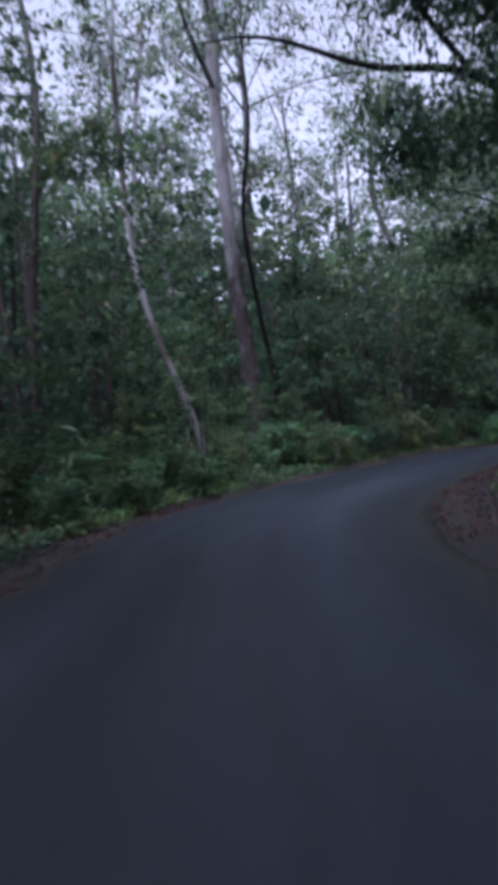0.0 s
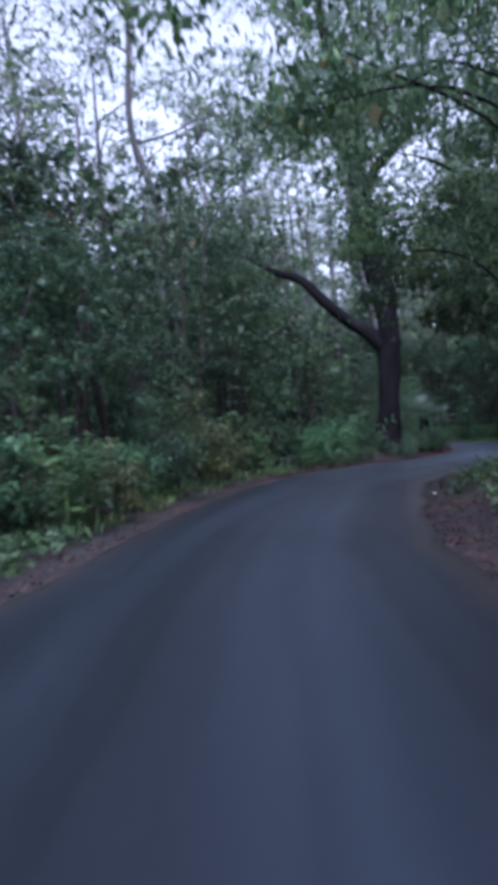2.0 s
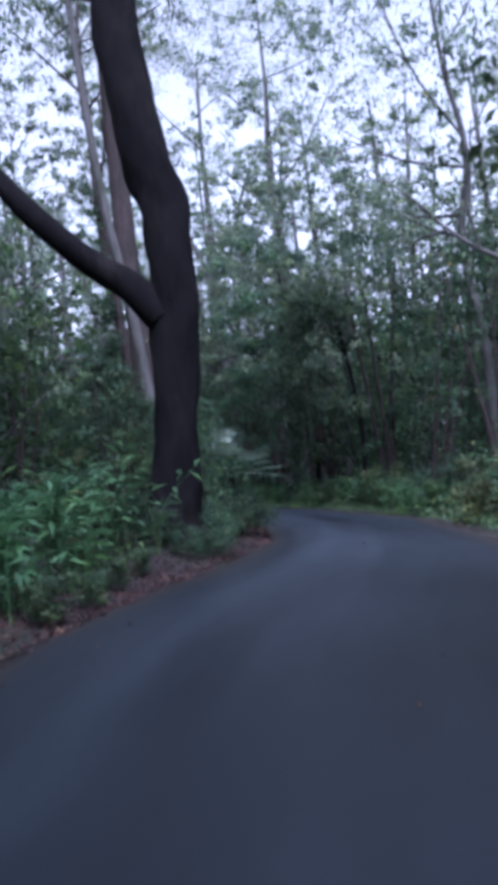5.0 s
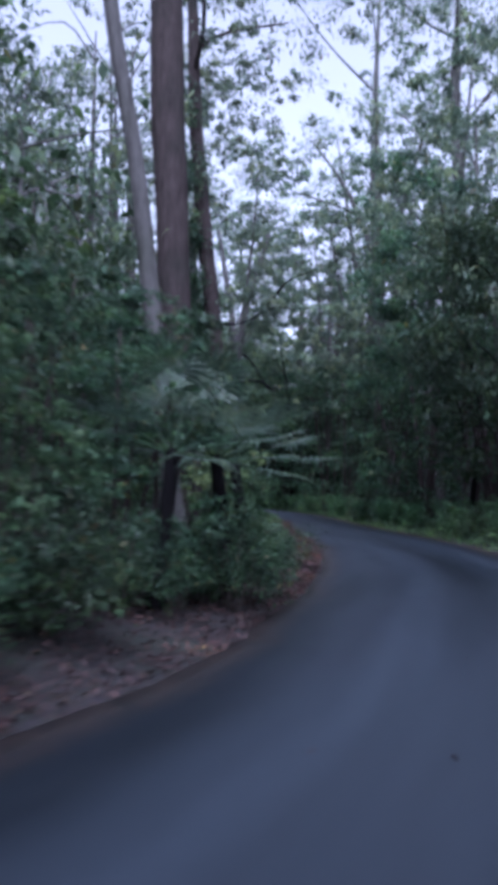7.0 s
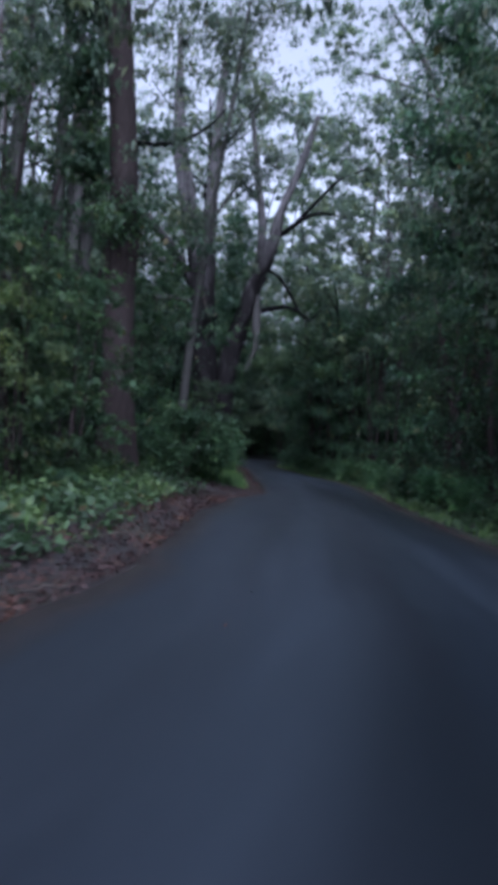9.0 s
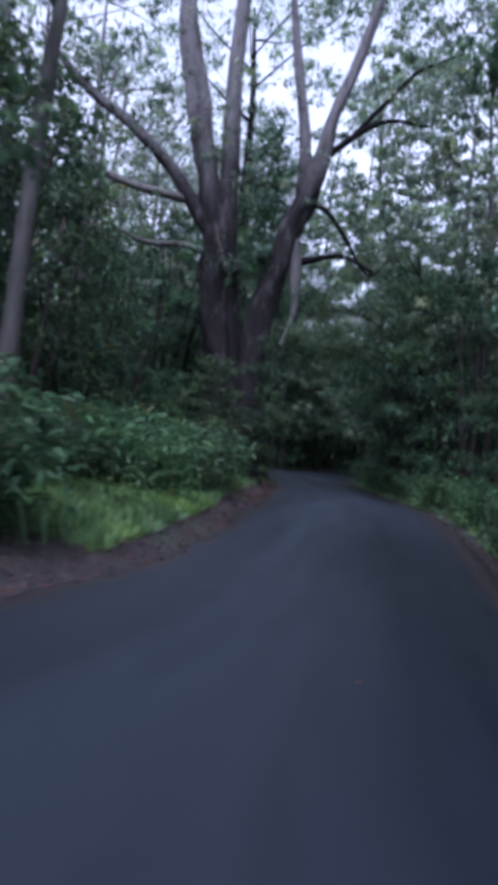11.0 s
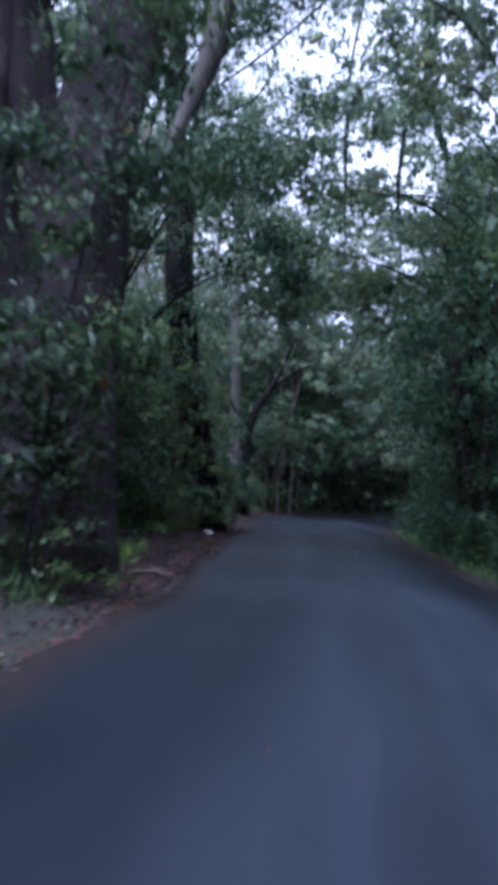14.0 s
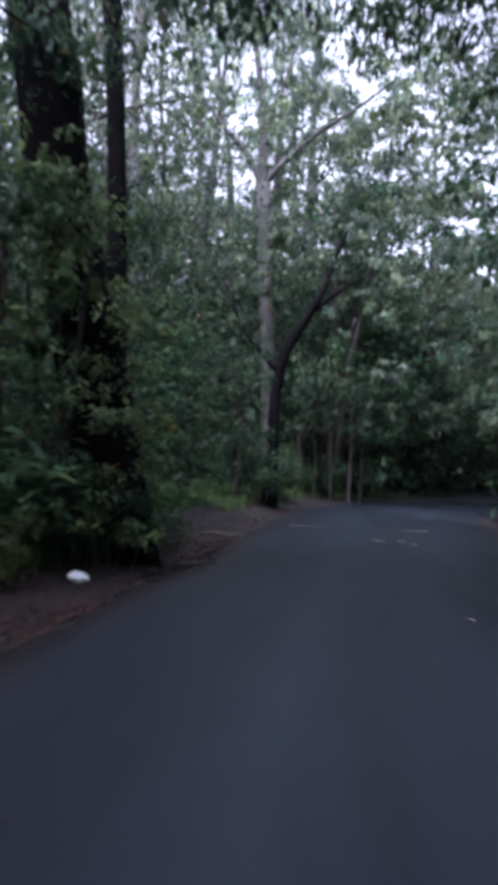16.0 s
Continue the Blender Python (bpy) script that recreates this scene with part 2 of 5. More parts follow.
# ---- plan: the road's middle line, by stations about one second of driving apart ----
LINE = np.array([
    (13.0, -50.0, -0.30), (11.0, -44.0, -0.25), (9.2, -38.0, -0.20), (7.6, -32.0, -0.15), (6.2, -26.0, -0.10), (4.9, -19.8, -0.05),
    (3.69, -13.38, 0.00), (2.82, -7.21, 0.11), (2.86, -1.18, 0.17), (4.08, 4.70, 0.155), (5.88, 10.36, 0.17), (8.45, 15.54, 0.30),
    (11.88, 20.00, 0.28), (15.82, 24.29, 0.16), (19.57, 29.35, 0.06), (22.75, 34.64, -0.03), (25.42, 40.23, -0.04), (27.53, 46.43, 0.05),
    (29.08, 53.10, 0.045), (30.29, 59.62, 0.04), (31.50, 65.98, 0.07), (32.67, 72.09, 0.12), (33.24, 77.98, 0.145), (33.75, 84.2, 0.15),
    (34.6, 90.6, 0.15), (35.7, 97.0, 0.14), (36.9, 103.5, 0.12), (38.3, 110.0, 0.10), (40.6, 116.5, 0.06), (44.3, 122.0, 0.03),
    (49.6, 126.0, 0.0), (56.0, 128.6, 0.0)])
FIRST = -6


def spline(p, per):
    q = np.vstack([2 * p[0] - p[1], p, 2 * p[-1] - p[-2]])
    out = []
    for i in range(1, len(q) - 2):
        for u in np.arange(per) / per:
            a, b, c, d = q[i - 1], q[i], q[i + 1], q[i + 2]
            out.append(0.5 * (2 * b + (c - a) * u + (2 * a - 5 * b + 4 * c - d) * u * u + (3 * b - a - 3 * c + d) * u ** 3))
    return np.array(out + [p[-1]])


PER = 12
MID = spline(LINE, PER)
STN = FIRST + np.arange(len(MID)) / PER
DIRS = np.gradient(MID[:, :2], axis=0)
DIRS /= np.linalg.norm(DIRS, axis=1, keepdims=True)


def left_edge(s):
    return np.interp(s, [-6, 0, 2, 3, 5, 6, 6.8, 7.4, 8, 8.6, 9.6, 10.2, 11, 11.5, 12.1, 13, 14, 17.5, 18.2, 19.3, 20.5, 22, 26],
                     [-2.1, -1.95, -2.2, -2.3, -2.35, -2.7, -3.1, -2.75, -2.25, -2.35, -2.5, -2.6, -2.95, -2.7, -1.85, -1.85, -2.0, -1.98, -2.4, -3.1, -3.1, -2.4, -2.2])


def right_edge(s):
    return np.interp(s, [-6, 0, 4, 8, 9.5, 10.5, 11.3, 12.2, 13.2, 14, 16, 17.3, 19, 26], [2.2, 2.0, 1.85, 2.2, 3.0, 2.4, 2.0, 2.0, 2.6, 2.95, 3.3, 3.3, 2.9, 2.6])


def nearest(x, y):
    """Station, offset to the right and height of the road's middle nearest to points x, y (arrays)."""
    x, y = np.atleast_1d(np.asarray(x, float)), np.atleast_1d(np.asarray(y, float))
    d = (x[:, None] - MID[None, :, 0]) ** 2 + (y[:, None] - MID[None, :, 1]) ** 2
    j = d.argmin(1)
    off = (x - MID[j, 0]) * DIRS[j, 1] - (y - MID[j, 1]) * DIRS[j, 0]
    side = np.sign(off) * np.sqrt(d[np.arange(len(j)), j])
    along = (x - MID[j, 0]) * DIRS[j, 0] + (y - MID[j, 1]) * DIRS[j, 1]
    z = MID[j, 2] + along * 0
    return STN[j], side, z


def banked(s, off):
    return np.interp(s, [-6, 7, 10, 26], [-0.02, -0.02, -0.075, -0.075]) * np.clip(off, -6, 6)


def swell(x, y):
    return 0.10 * np.sin(x * 0.9 + 1.3 * np.sin(y * 0.5)) * np.sin(y * 0.8) + 0.35 * np.sin(x * 0.13 + 0.6) * np.sin(y * 0.11)


def height(x, y):
    """Height of the forest floor."""
    x, y = np.atleast_1d(np.asarray(x, float)), np.atleast_1d(np.asarray(y, float))
    s, off, z = nearest(x, y)
    out = np.where(off > 0, off - right_edge(s), left_edge(s) - off)
    verge = np.clip(out / 1.2, 0, 1)
    base = z + banked(s, off) - 0.05 + 0.13 * verge * verge
    base = base + np.clip((out - 0.8) / 6, 0, 1) * swell(x, y) + 0.55 * np.clip((out - 2) / 14, 0, 1)
    return base + 0.40 * verge * np.exp(-((x - 14.2) ** 2 + (y - 29.6) ** 2) / 5.0)


def place(s, off):
    """World x, y at a station and offset to the right of the road's middle."""
    i = (s - FIRST) * PER
    x, y = np.interp(i, np.arange(len(MID)), MID[:, 0]), np.interp(i, np.arange(len(MID)), MID[:, 1])
    dx, dy = np.interp(i, np.arange(len(MID)), DIRS[:, 0]), np.interp(i, np.arange(len(MID)), DIRS[:, 1])
    return float(x + off * dy), float(y - off * dx)


# ---- mesh helpers ----
def mesh_object(name, verts, faces, mat, smooth=True):
    me = bpy.data.meshes.new(name)
    me.from_pydata(verts, [], faces)
    if smooth:
        me.shade_smooth()
    me.materials.append(mat)
    me.update()
    return new(name, me)


def quads_mesh(name, v, mat):
    """A mesh of loose four-cornered leaves from an array of shape (count, 4, 3), or (count, 4, 6) with the normals of the spray's rounded surface."""
    me = bpy.data.meshes.new(name)
    k = len(v)
    nrm = np.ascontiguousarray(v[:, :, 3:], np.float32) if v.shape[2] == 6 else None
    v = v[:, :, :3]
    me.vertices.add(k * 4)
    me.vertices.foreach_set("co", np.ascontiguousarray(v, np.float32).ravel())
    me.loops.add(k * 4)
    me.loops.foreach_set("vertex_index", np.arange(k * 4, dtype=np.int32))
    me.polygons.add(k)
    me.polygons.foreach_set("loop_start", np.arange(k, dtype=np.int32) * 4)
    me.polygons.foreach_set("loop_total", np.full(k, 4, np.int32))
    me.materials.append(mat)
    me.update(calc_edges=True)
    if nrm is not None:
        me.shade_smooth()
        me.normals_split_custom_set_from_vertices(nrm.reshape(-1, 3))
    return me


def under(ob, parent, name="", label=""):
    ob.parent = parent
    if name:
        ob.name = name
    if label:
        tagged(ob, label)
    return ob


LEAF_OWN = 0.45


def blades(rng, at, size, width=0.42, tilt=-20, spread=30, fold=0.16, aim=None):
    """Leaf quads at points: length size, turned at random, drooping by tilt degrees; aim: outward directions to follow."""
    k = len(at)
    out = at[:, 3:] if at.shape[1] == 6 else None
    at = at[:, :3]
    az = rng.uniform(0, 2 * np.pi, k) if aim is None else np.arctan2(aim[:, 1], aim[:, 0]) + rng.normal(0, 0.5, k)
    el = np.radians(rng.normal(tilt, spread, k))
    a = np.stack([np.cos(el) * np.cos(az), np.cos(el) * np.sin(az), np.sin(el)], 1)
    side = np.stack([-np.sin(az), np.cos(az), np.zeros(k)], 1)
    up = np.cross(a, side)
    roll = rng.normal(0, 0.6, k)[:, None]
    w = side * np.cos(roll) + up * np.sin(roll)
    nrm = np.cross(a, w)
    L = (size * rng.uniform(0.6, 1.25, k))[:, None]
    mid = at + a * L * 0.45 + nrm * L * fold
    q = np.stack([at, mid + w * L * width * 0.5 - nrm * L * fold * 0.5, at + a * L - np.array([0, 0, 1]) * L * 0.12,
                  mid - w * L * width * 0.5 - nrm * L * fold * 0.5], 1)
    if out is None:
        return q
    face = np.cross(q[:, 1] - q[:, 0], q[:, 3] - q[:, 0])
    face /= np.linalg.norm(face, axis=1, keepdims=True) + 1e-9
    flip = (face * out).sum(1) < 0
    q[flip] = q[flip][:, ::-1]
    face[flip] *= -1
    soft = out + LEAF_OWN * face
    soft /= np.linalg.norm(soft, axis=1, keepdims=True) + 1e-9
    return np.concatenate([q, np.repeat(soft[:, None, :], 4, 1)], 2)


def cluster_points(rng, blobs, bunch=36, tight=0.24, flat=0.6):
    """Points in bunches inside ellipsoids (x, y, z, rx, ry, rz, count): sprays of leaves with gaps between them."""
    out = []
    for x, y, z, rx, ry, rz, count in blobs:
        k = max(1, int(count // bunch))
        d = rng.normal(size=(k, 3))
        d /= np.linalg.norm(d, axis=1, keepdims=True)
        c = d * rng.uniform(0.25, 1.0, (k, 1)) ** 0.5
        r = min(rx, ry, rz)
        g = rng.normal(size=(k, bunch, 3)) * np.array([1, 1, flat]) * tight * r * rng.uniform(0.6, 1.5, (k, 1, 1))
        p = (c[:, None, :] * np.array([rx, ry, rz]) + g + np.array([x, y, z])).reshape(-1, 3)
        way = (0.8 * g / (tight * r) + 0.7 * c[:, None, :] + np.array([0, 0, 0.45])).reshape(-1, 3)
        out.append(np.column_stack([p, way / (np.linalg.norm(way, axis=1, keepdims=True) + 1e-9)]))
    return np.vstack(out)


def tube(points, sides=10, rough=0.10, seed=0, steps=5, flare=0.0, cap=True):
    """A tapering limb through (x, y, z, r) points: verts and faces, with an uneven skin and a flared foot."""
    p = spline(np.array(points, float), steps)
    rng = np.random.default_rng(seed)
    tang = np.gradient(p[:, :3], axis=0)
    tang /= np.linalg.norm(tang, axis=1, keepdims=True)
    ref = np.array([0.31, 0.95, 0.05])
    ph = rng.uniform(0, 6.28, 5)
    verts, faces = [], []
    for i, (c, t) in enumerate(zip(p, tang)):
        u = np.cross(t, ref)
        u /= np.linalg.norm(u)
        v = np.cross(t, u)
        foot = flare * math.exp(-3.2 * i / max(1, len(p)) * 4)
        for k in range(sides):
            a = 2 * math.pi * k / sides
            lump = 1 + rough * (math.sin(2 * a + ph[0] + i * 0.35) * 0.5 + math.sin(3 * a + ph[1] - i * 0.6) * 0.4 + math.sin(5 * a + ph[2] + i * 0.9) * 0.3)
            lump += foot * (1 + 0.55 * math.sin(5 * a + ph[3]))
            verts.append(tuple(c[:3] + (u * math.cos(a) + v * math.sin(a)) * c[3] * lump))
    for i in range(len(p) - 1):
        for k in range(sides):
            faces.append((i * sides + k, i * sides + (k + 1) % sides, (i + 1) * sides + (k + 1) % sides, (i + 1) * sides + k))
    if cap:
        faces.append(tuple(range((len(p) - 1) * sides, len(p) * sides)))
    return verts, faces


def joined(pieces):
    verts, faces = [], []
    for v, f in pieces:
        o = len(verts)
        verts += v
        faces += [tuple(i + o for i in q) for q in f]
    return verts, faces


# ---- ground and road ----
def axis(lo, hi, a, b, step):
    core = np.arange(a, b + step / 2, step)
    grow = np.cumsum(step * 1.35 ** np.arange(1, 26))
    return np.concatenate([[v for v in (a - grow)[::-1] if v > lo], core, [v for v in b + grow if v < hi]])


gx, gy = axis(-1600, 1700, -24, 76, 0.8), axis(-1600, 1800, -40, 140, 0.8)
XX, YY = np.meshgrid(gx, gy)
ZZ = height(XX.ravel(), YY.ravel())
nx, ny = len(gx), len(gy)
gv = [tuple(v) for v in np.stack([XX.ravel(), YY.ravel(), ZZ], 1)]
gf = [(j * nx + i, j * nx + i + 1, (j + 1) * nx + i + 1, (j + 1) * nx + i) for j in range(ny - 1) for i in range(nx - 1)]
ground = mesh_object("ground", gv, gf, FLOOR)
tagged(ground, "dark forest floor of soil, moss and fallen leaves", "ground", kind="structure")


def ground_z(x, y):
    """Height of the ground's mesh at points x, y."""
    x, y = np.atleast_1d(np.asarray(x, float)), np.atleast_1d(np.asarray(y, float))
    i, j = np.clip(np.searchsorted(gx, x) - 1, 0, nx - 2), np.clip(np.searchsorted(gy, y) - 1, 0, ny - 2)
    u, v = (x - gx[i]) / (gx[i + 1] - gx[i]), (y - gy[j]) / (gy[j + 1] - gy[j])
    z = ZZ.reshape(ny, nx)
    return (z[j, i] * (1 - u) + z[j, i + 1] * u) * (1 - v) + (z[j + 1, i] * (1 - u) + z[j + 1, i + 1] * u) * v


def build_road():
    rng = np.random.default_rng(5)
    m = spline(np.column_stack([LINE, FIRST + np.arange(len(LINE))]), 24)
    d = np.gradient(m[:, :2], axis=0)
    d /= np.linalg.norm(d, axis=1, keepdims=True)
    cols = np.array([0, 0.0, 0.04, 0.14, 0.3, 0.5, 0.7, 0.86, 0.96, 1.0, 1.0])
    verts, faces, uvs = [], [], []
    run = 0.0
    wob = [0.0, 0.0]
    for i, (x, y, z, s) in enumerate(m):
        if i:
            run += float(np.hypot(*(m[i, :2] - m[i - 1, :2])))
        wob = [0.86 * w + rng.normal(0, 0.035) for w in wob]
        lo, hi = float(left_edge(s)) + wob[0], float(right_edge(s)) + wob[1]
        for k, c in enumerate(cols):
            off = lo + (hi - lo) * c
            crown = 0.035 * (1 - (2 * c - 1) ** 2)
            zz = z + float(banked(s, off)) + crown + (-0.12 if k in (0, len(cols) - 1) else 0.0)
            verts.append((x + off * d[i, 1], y - off * d[i, 0], zz))
            uvs.append((c, run / 5.0))
    w = len(cols)
    for i in range(len(m) - 1):
        for k in range(w - 1):
            faces.append((i * w + k, i * w + k + 1, (i + 1) * w + k + 1, (i + 1) * w + k))
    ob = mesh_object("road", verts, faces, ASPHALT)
    lay = ob.data.uv_layers.new(name="along")
    lay.data.foreach_set("uv", np.array([uvs[lp.vertex_index] for lp in ob.data.loops], np.float32).ravel())
    return tagged(ob, "narrow dark worn asphalt lane without markings", "road", kind="structure")


road = build_road()


# ---- plants: one builder for each kind ----
def rooted(name, x, y, label, category, group="", z=None):
    """An empty at a plant's foot."""
    e = new(name)
    e.empty_display_size = 0.3
    e.location = (x, y, float(height(x, y)[0]) - 0.03 if z is None else z)
    return tagged(e, label, category, group)


def local(points, root, drop=True):
    o = root.location
    return [(x - o.x, y - o.y, z - o.z, r) for x, y, z, r in points]


def add_tube(root, name, points, mat, label="", **kw):
    v, f = tube(points, **kw)
    return under(mesh_object(name, v, f, mat), root, label=label)


def add_crown(root, rng, blobs, mat, size, label="", core=0.0, **kw):
    """Leaves in sprays; core: big shaded leaves deep inside each spray, as a share of the count."""
    keep = {k: kw.pop(k) for k in ("bunch", "tight", "flat") if k in kw}
    q = blades(rng, cluster_points(rng, blobs, **keep), size, **kw)
    if core:
        deep = [(x, y, z, rx * 0.5, ry * 0.5, rz * 0.5, max(3, n * core)) for x, y, z, rx, ry, rz, n in blobs]
        q = np.concatenate([q, blades(rng, cluster_points(rng, deep, 3, 0.3, 1.0), size * 1.55, width=0.7, tilt=-30, spread=35)])
    return under(new("crown", quads_mesh("crown", q, mat)), root, label=label)


def gum_tree(seed, tall, bark, label, lean=0.04, leaves=2500):
    """A tall forest gum: bare column, rising limbs that fork, an open crown in separate sprays."""
    rng = np.random.default_rng(seed)
    root = rooted("eucalypt_tree", 0, 0, label, "tree", "tall forest trees", 0.0)
    r0 = tall * rng.uniform(0.010, 0.014)
    la = rng.uniform(0, 6.28)
    pts = []
    for i, u in enumerate(np.linspace(0, 1, 7)):
        pts.append((math.cos(la) * lean * tall * u ** 1.3 + rng.normal(0, 0.16) * (i > 0), math.sin(la) * lean * tall * u ** 1.3 + rng.normal(0, 0.16) * (i > 0),
                    -0.3 + tall * 0.9 * u, r0 * (1 - 0.72 * u)))
    add_tube(root, "trunk", pts, bark, sides=9, seed=seed, flare=0.35)
    p = spline(np.array(pts), 6)
    blobs = []
    for k in range(9):
        b = p[int(len(p) * (0.36 + 0.62 * ((k * 0.37) % 1))) - 1]
        az, up, ln = k * 2.4 + rng.uniform(-0.5, 0.5), rng.uniform(0.3, 1.05), tall * rng.uniform(0.12, 0.25)
        way = np.array([math.cos(az) * math.cos(up), math.sin(az) * math.cos(up), math.sin(up)])
        e1, e2 = b[:3] + way * ln * 0.5 + rng.normal(0, 0.35, 3), b[:3] + way * ln + np.array([0, 0, ln * 0.12])
        pieces = [tube([(*b[:3], b[3] * 0.5), (*e1, b[3] * 0.34), (*e2, b[3] * 0.12)], sides=6, seed=seed + k, steps=4)]
        blobs.append((*e2, ln * 0.40, ln * 0.40, ln * 0.26, leaves / 20))
        for j in range(4):
            f0 = e1 + (e2 - e1) * (j * 0.22)
            e3 = f0 + way * ln * 0.32 + rng.normal(0, ln * 0.24, 3)
            bend = (f0 + e3) / 2 + rng.normal(0, 0.22, 3)
            pieces.append(tube([(*f0, b[3] * 0.22), (*bend, b[3] * 0.15), (*e3, 0.012)], sides=4, seed=seed + k + j, steps=3, cap=False))
            for _ in range(1):
                e4 = bend + rng.normal(0, ln * 0.17, 3) + way * ln * 0.16
                pieces.append(tube([(*bend, b[3] * 0.10), (*((bend + e4) / 2 + rng.normal(0, 0.12, 3)), b[3] * 0.07), (*e4, 0.008)], sides=3, steps=2, cap=False))
                blobs.append((*e4, ln * 0.16, ln * 0.16, ln * 0.11, leaves / 80))
            blobs.append((*e3, ln * 0.26, ln * 0.26, ln * 0.17, leaves / 62))
        v, f = joined(pieces)
        under(mesh_object("limb", v, f, bark), root)
    blobs.append((*p[-1][:3], tall * 0.09, tall * 0.09, tall * 0.06, leaves / 10))
    add_crown(root, rng, blobs, LEAF_GUM, 0.29, width=0.36, tilt=-50, spread=28, bunch=16, tight=0.38)
    return root


def understorey_tree(seed, tall, mat, label, leaves=5200, low=0.10, size=0.24, core=0.05, wide=1.0, stems=3):
    """A leafy rainforest tree: several thin stems and layered sprays nearly down to the ground."""
    rng = np.random.default_rng(seed)
    root = rooted("understorey_tree", 0, 0, label, "tree", "understorey trees", 0.0)
    blobs = []
    for k in range(stems):
        az = k * 2.1 + rng.uniform(-0.4, 0.4)
        sp = tall * rng.uniform(0.06, 0.16)
        r = tall * rng.uniform(0.008, 0.014)
        pts = [(0.1 * math.cos(az), 0.1 * math.sin(az), -0.25, r), (sp * 0.4 * math.cos(az), sp * 0.4 * math.sin(az), tall * 0.35, r * 0.8),
               (sp * math.cos(az + 0.3), sp * math.sin(az + 0.3), tall * 0.85, r * 0.3)]
        add_tube(root, "trunk", pts, BARK_RED, sides=7, seed=seed + k, steps=4)
    layers = 9
    for i in range(layers):
        u = low + (1 - low) * (i + 0.5) / layers
        reach = wide * tall * (0.30 * math.sin(math.pi * min(1, u * 0.85 + 0.12)) + 0.05)
        for k in range(5):
            az = rng.uniform(0, 6.28)
            rad = reach * rng.uniform(0.15, 1.0) ** 0.7
            s = tall * rng.uniform(0.055, 0.115)
            blobs.append((rad * math.cos(az), rad * math.sin(az), tall * u + rng.normal(0, 0.2), s * 1.3, s * 1.3, s * 0.55, leaves / (layers * 5)))
    add_crown(root, rng, blobs, mat, size, core=core, width=0.46, tilt=-24, spread=24, bunch=22, tight=0.42, flat=0.5)
    return root


def shrub(seed, tall, mat, label, leaves=1300, size=0.15, name="shrub", width=0.45):
    rng = np.random.default_rng(seed)
    root = rooted(name, 0, 0, label, "shrub", "verge shrubs", 0.0)
    stems = []
    blobs = []
    for k in range(7):
        az = k * 0.9 + rng.uniform(-0.3, 0.3)
        rad, h = tall * rng.uniform(0.15, 0.55), tall * rng.uniform(0.5, 0.95)
        stems.append(tube([(0.04 * math.cos(az), 0.04 * math.sin(az), -0.1, 0.014), (rad * 0.5 * math.cos(az), rad * 0.5 * math.sin(az), h * 0.6, 0.010),
                           (rad * math.cos(az), rad * math.sin(az), h, 0.004)], sides=5, steps=3, seed=seed + k))
        s = tall * rng.uniform(0.14, 0.24)
        blobs.append((rad * math.cos(az), rad * math.sin(az), h * 0.92, s, s, s * 0.7, leaves / 10))
        blobs.append((rad * 0.8 * math.cos(az + 0.4), rad * 0.8 * math.sin(az + 0.4), h * 0.5, s, s, s * 0.7, leaves / 16))
    v, f = joined(stems)
    under(mesh_object("woody_base", v, f, TWIG), root)
    add_crown(root, rng, blobs, mat, size, core=0.03, width=width, tilt=-12, spread=32, bunch=14, tight=0.45, flat=0.75)
    return root


def cane_plant(seed, tall, mat, label, canes=26):
    """Ginger-like clump: upright arching canes with long strap leaves set along them."""
    rng = np.random.default_rng(seed)
    root = rooted("ginger_plant", 0, 0, label, "plant", "broad-leaved verge plants", 0.0)
    at, aim, stems = [], [], []
    for k in range(canes):
        az, out, h = rng.uniform(0, 6.28), tall * rng.uniform(0.1, 0.6), tall * rng.uniform(0.6, 1.05)
        bx, by = rng.normal(0, tall * 0.22, 2)
        top = np.array([bx + out * math.cos(az), by + out * math.sin(az), h])
        stems.append(tube([(bx, by, -0.05, 0.011), (bx + out * 0.25 * math.cos(az), by + out * 0.25 * math.sin(az), h * 0.6, 0.009), (*top, 0.004)], sides=3, steps=2, seed=k, cap=False))
        for j in range(11):
            u = 0.25 + 0.75 * j / 10
            at.append((bx + out * u * u * math.cos(az), by + out * u * u * math.sin(az), h * (1 - (1 - u) ** 1.4)))
            turn = az + (1.2 if j % 2 else -1.2)
            aim.append((math.cos(turn), math.sin(turn)))
    v, f = joined(stems)
    under(mesh_object("stalk_clump", v, f, mat), root)
    q = blades(rng, np.array(at), 0.29 * tall / 1.3, width=0.22, tilt=8, spread=22, fold=0.10, aim=np.array(aim))
    under(new("foliage", quads_mesh("foliage", q, mat)), root)
    return root


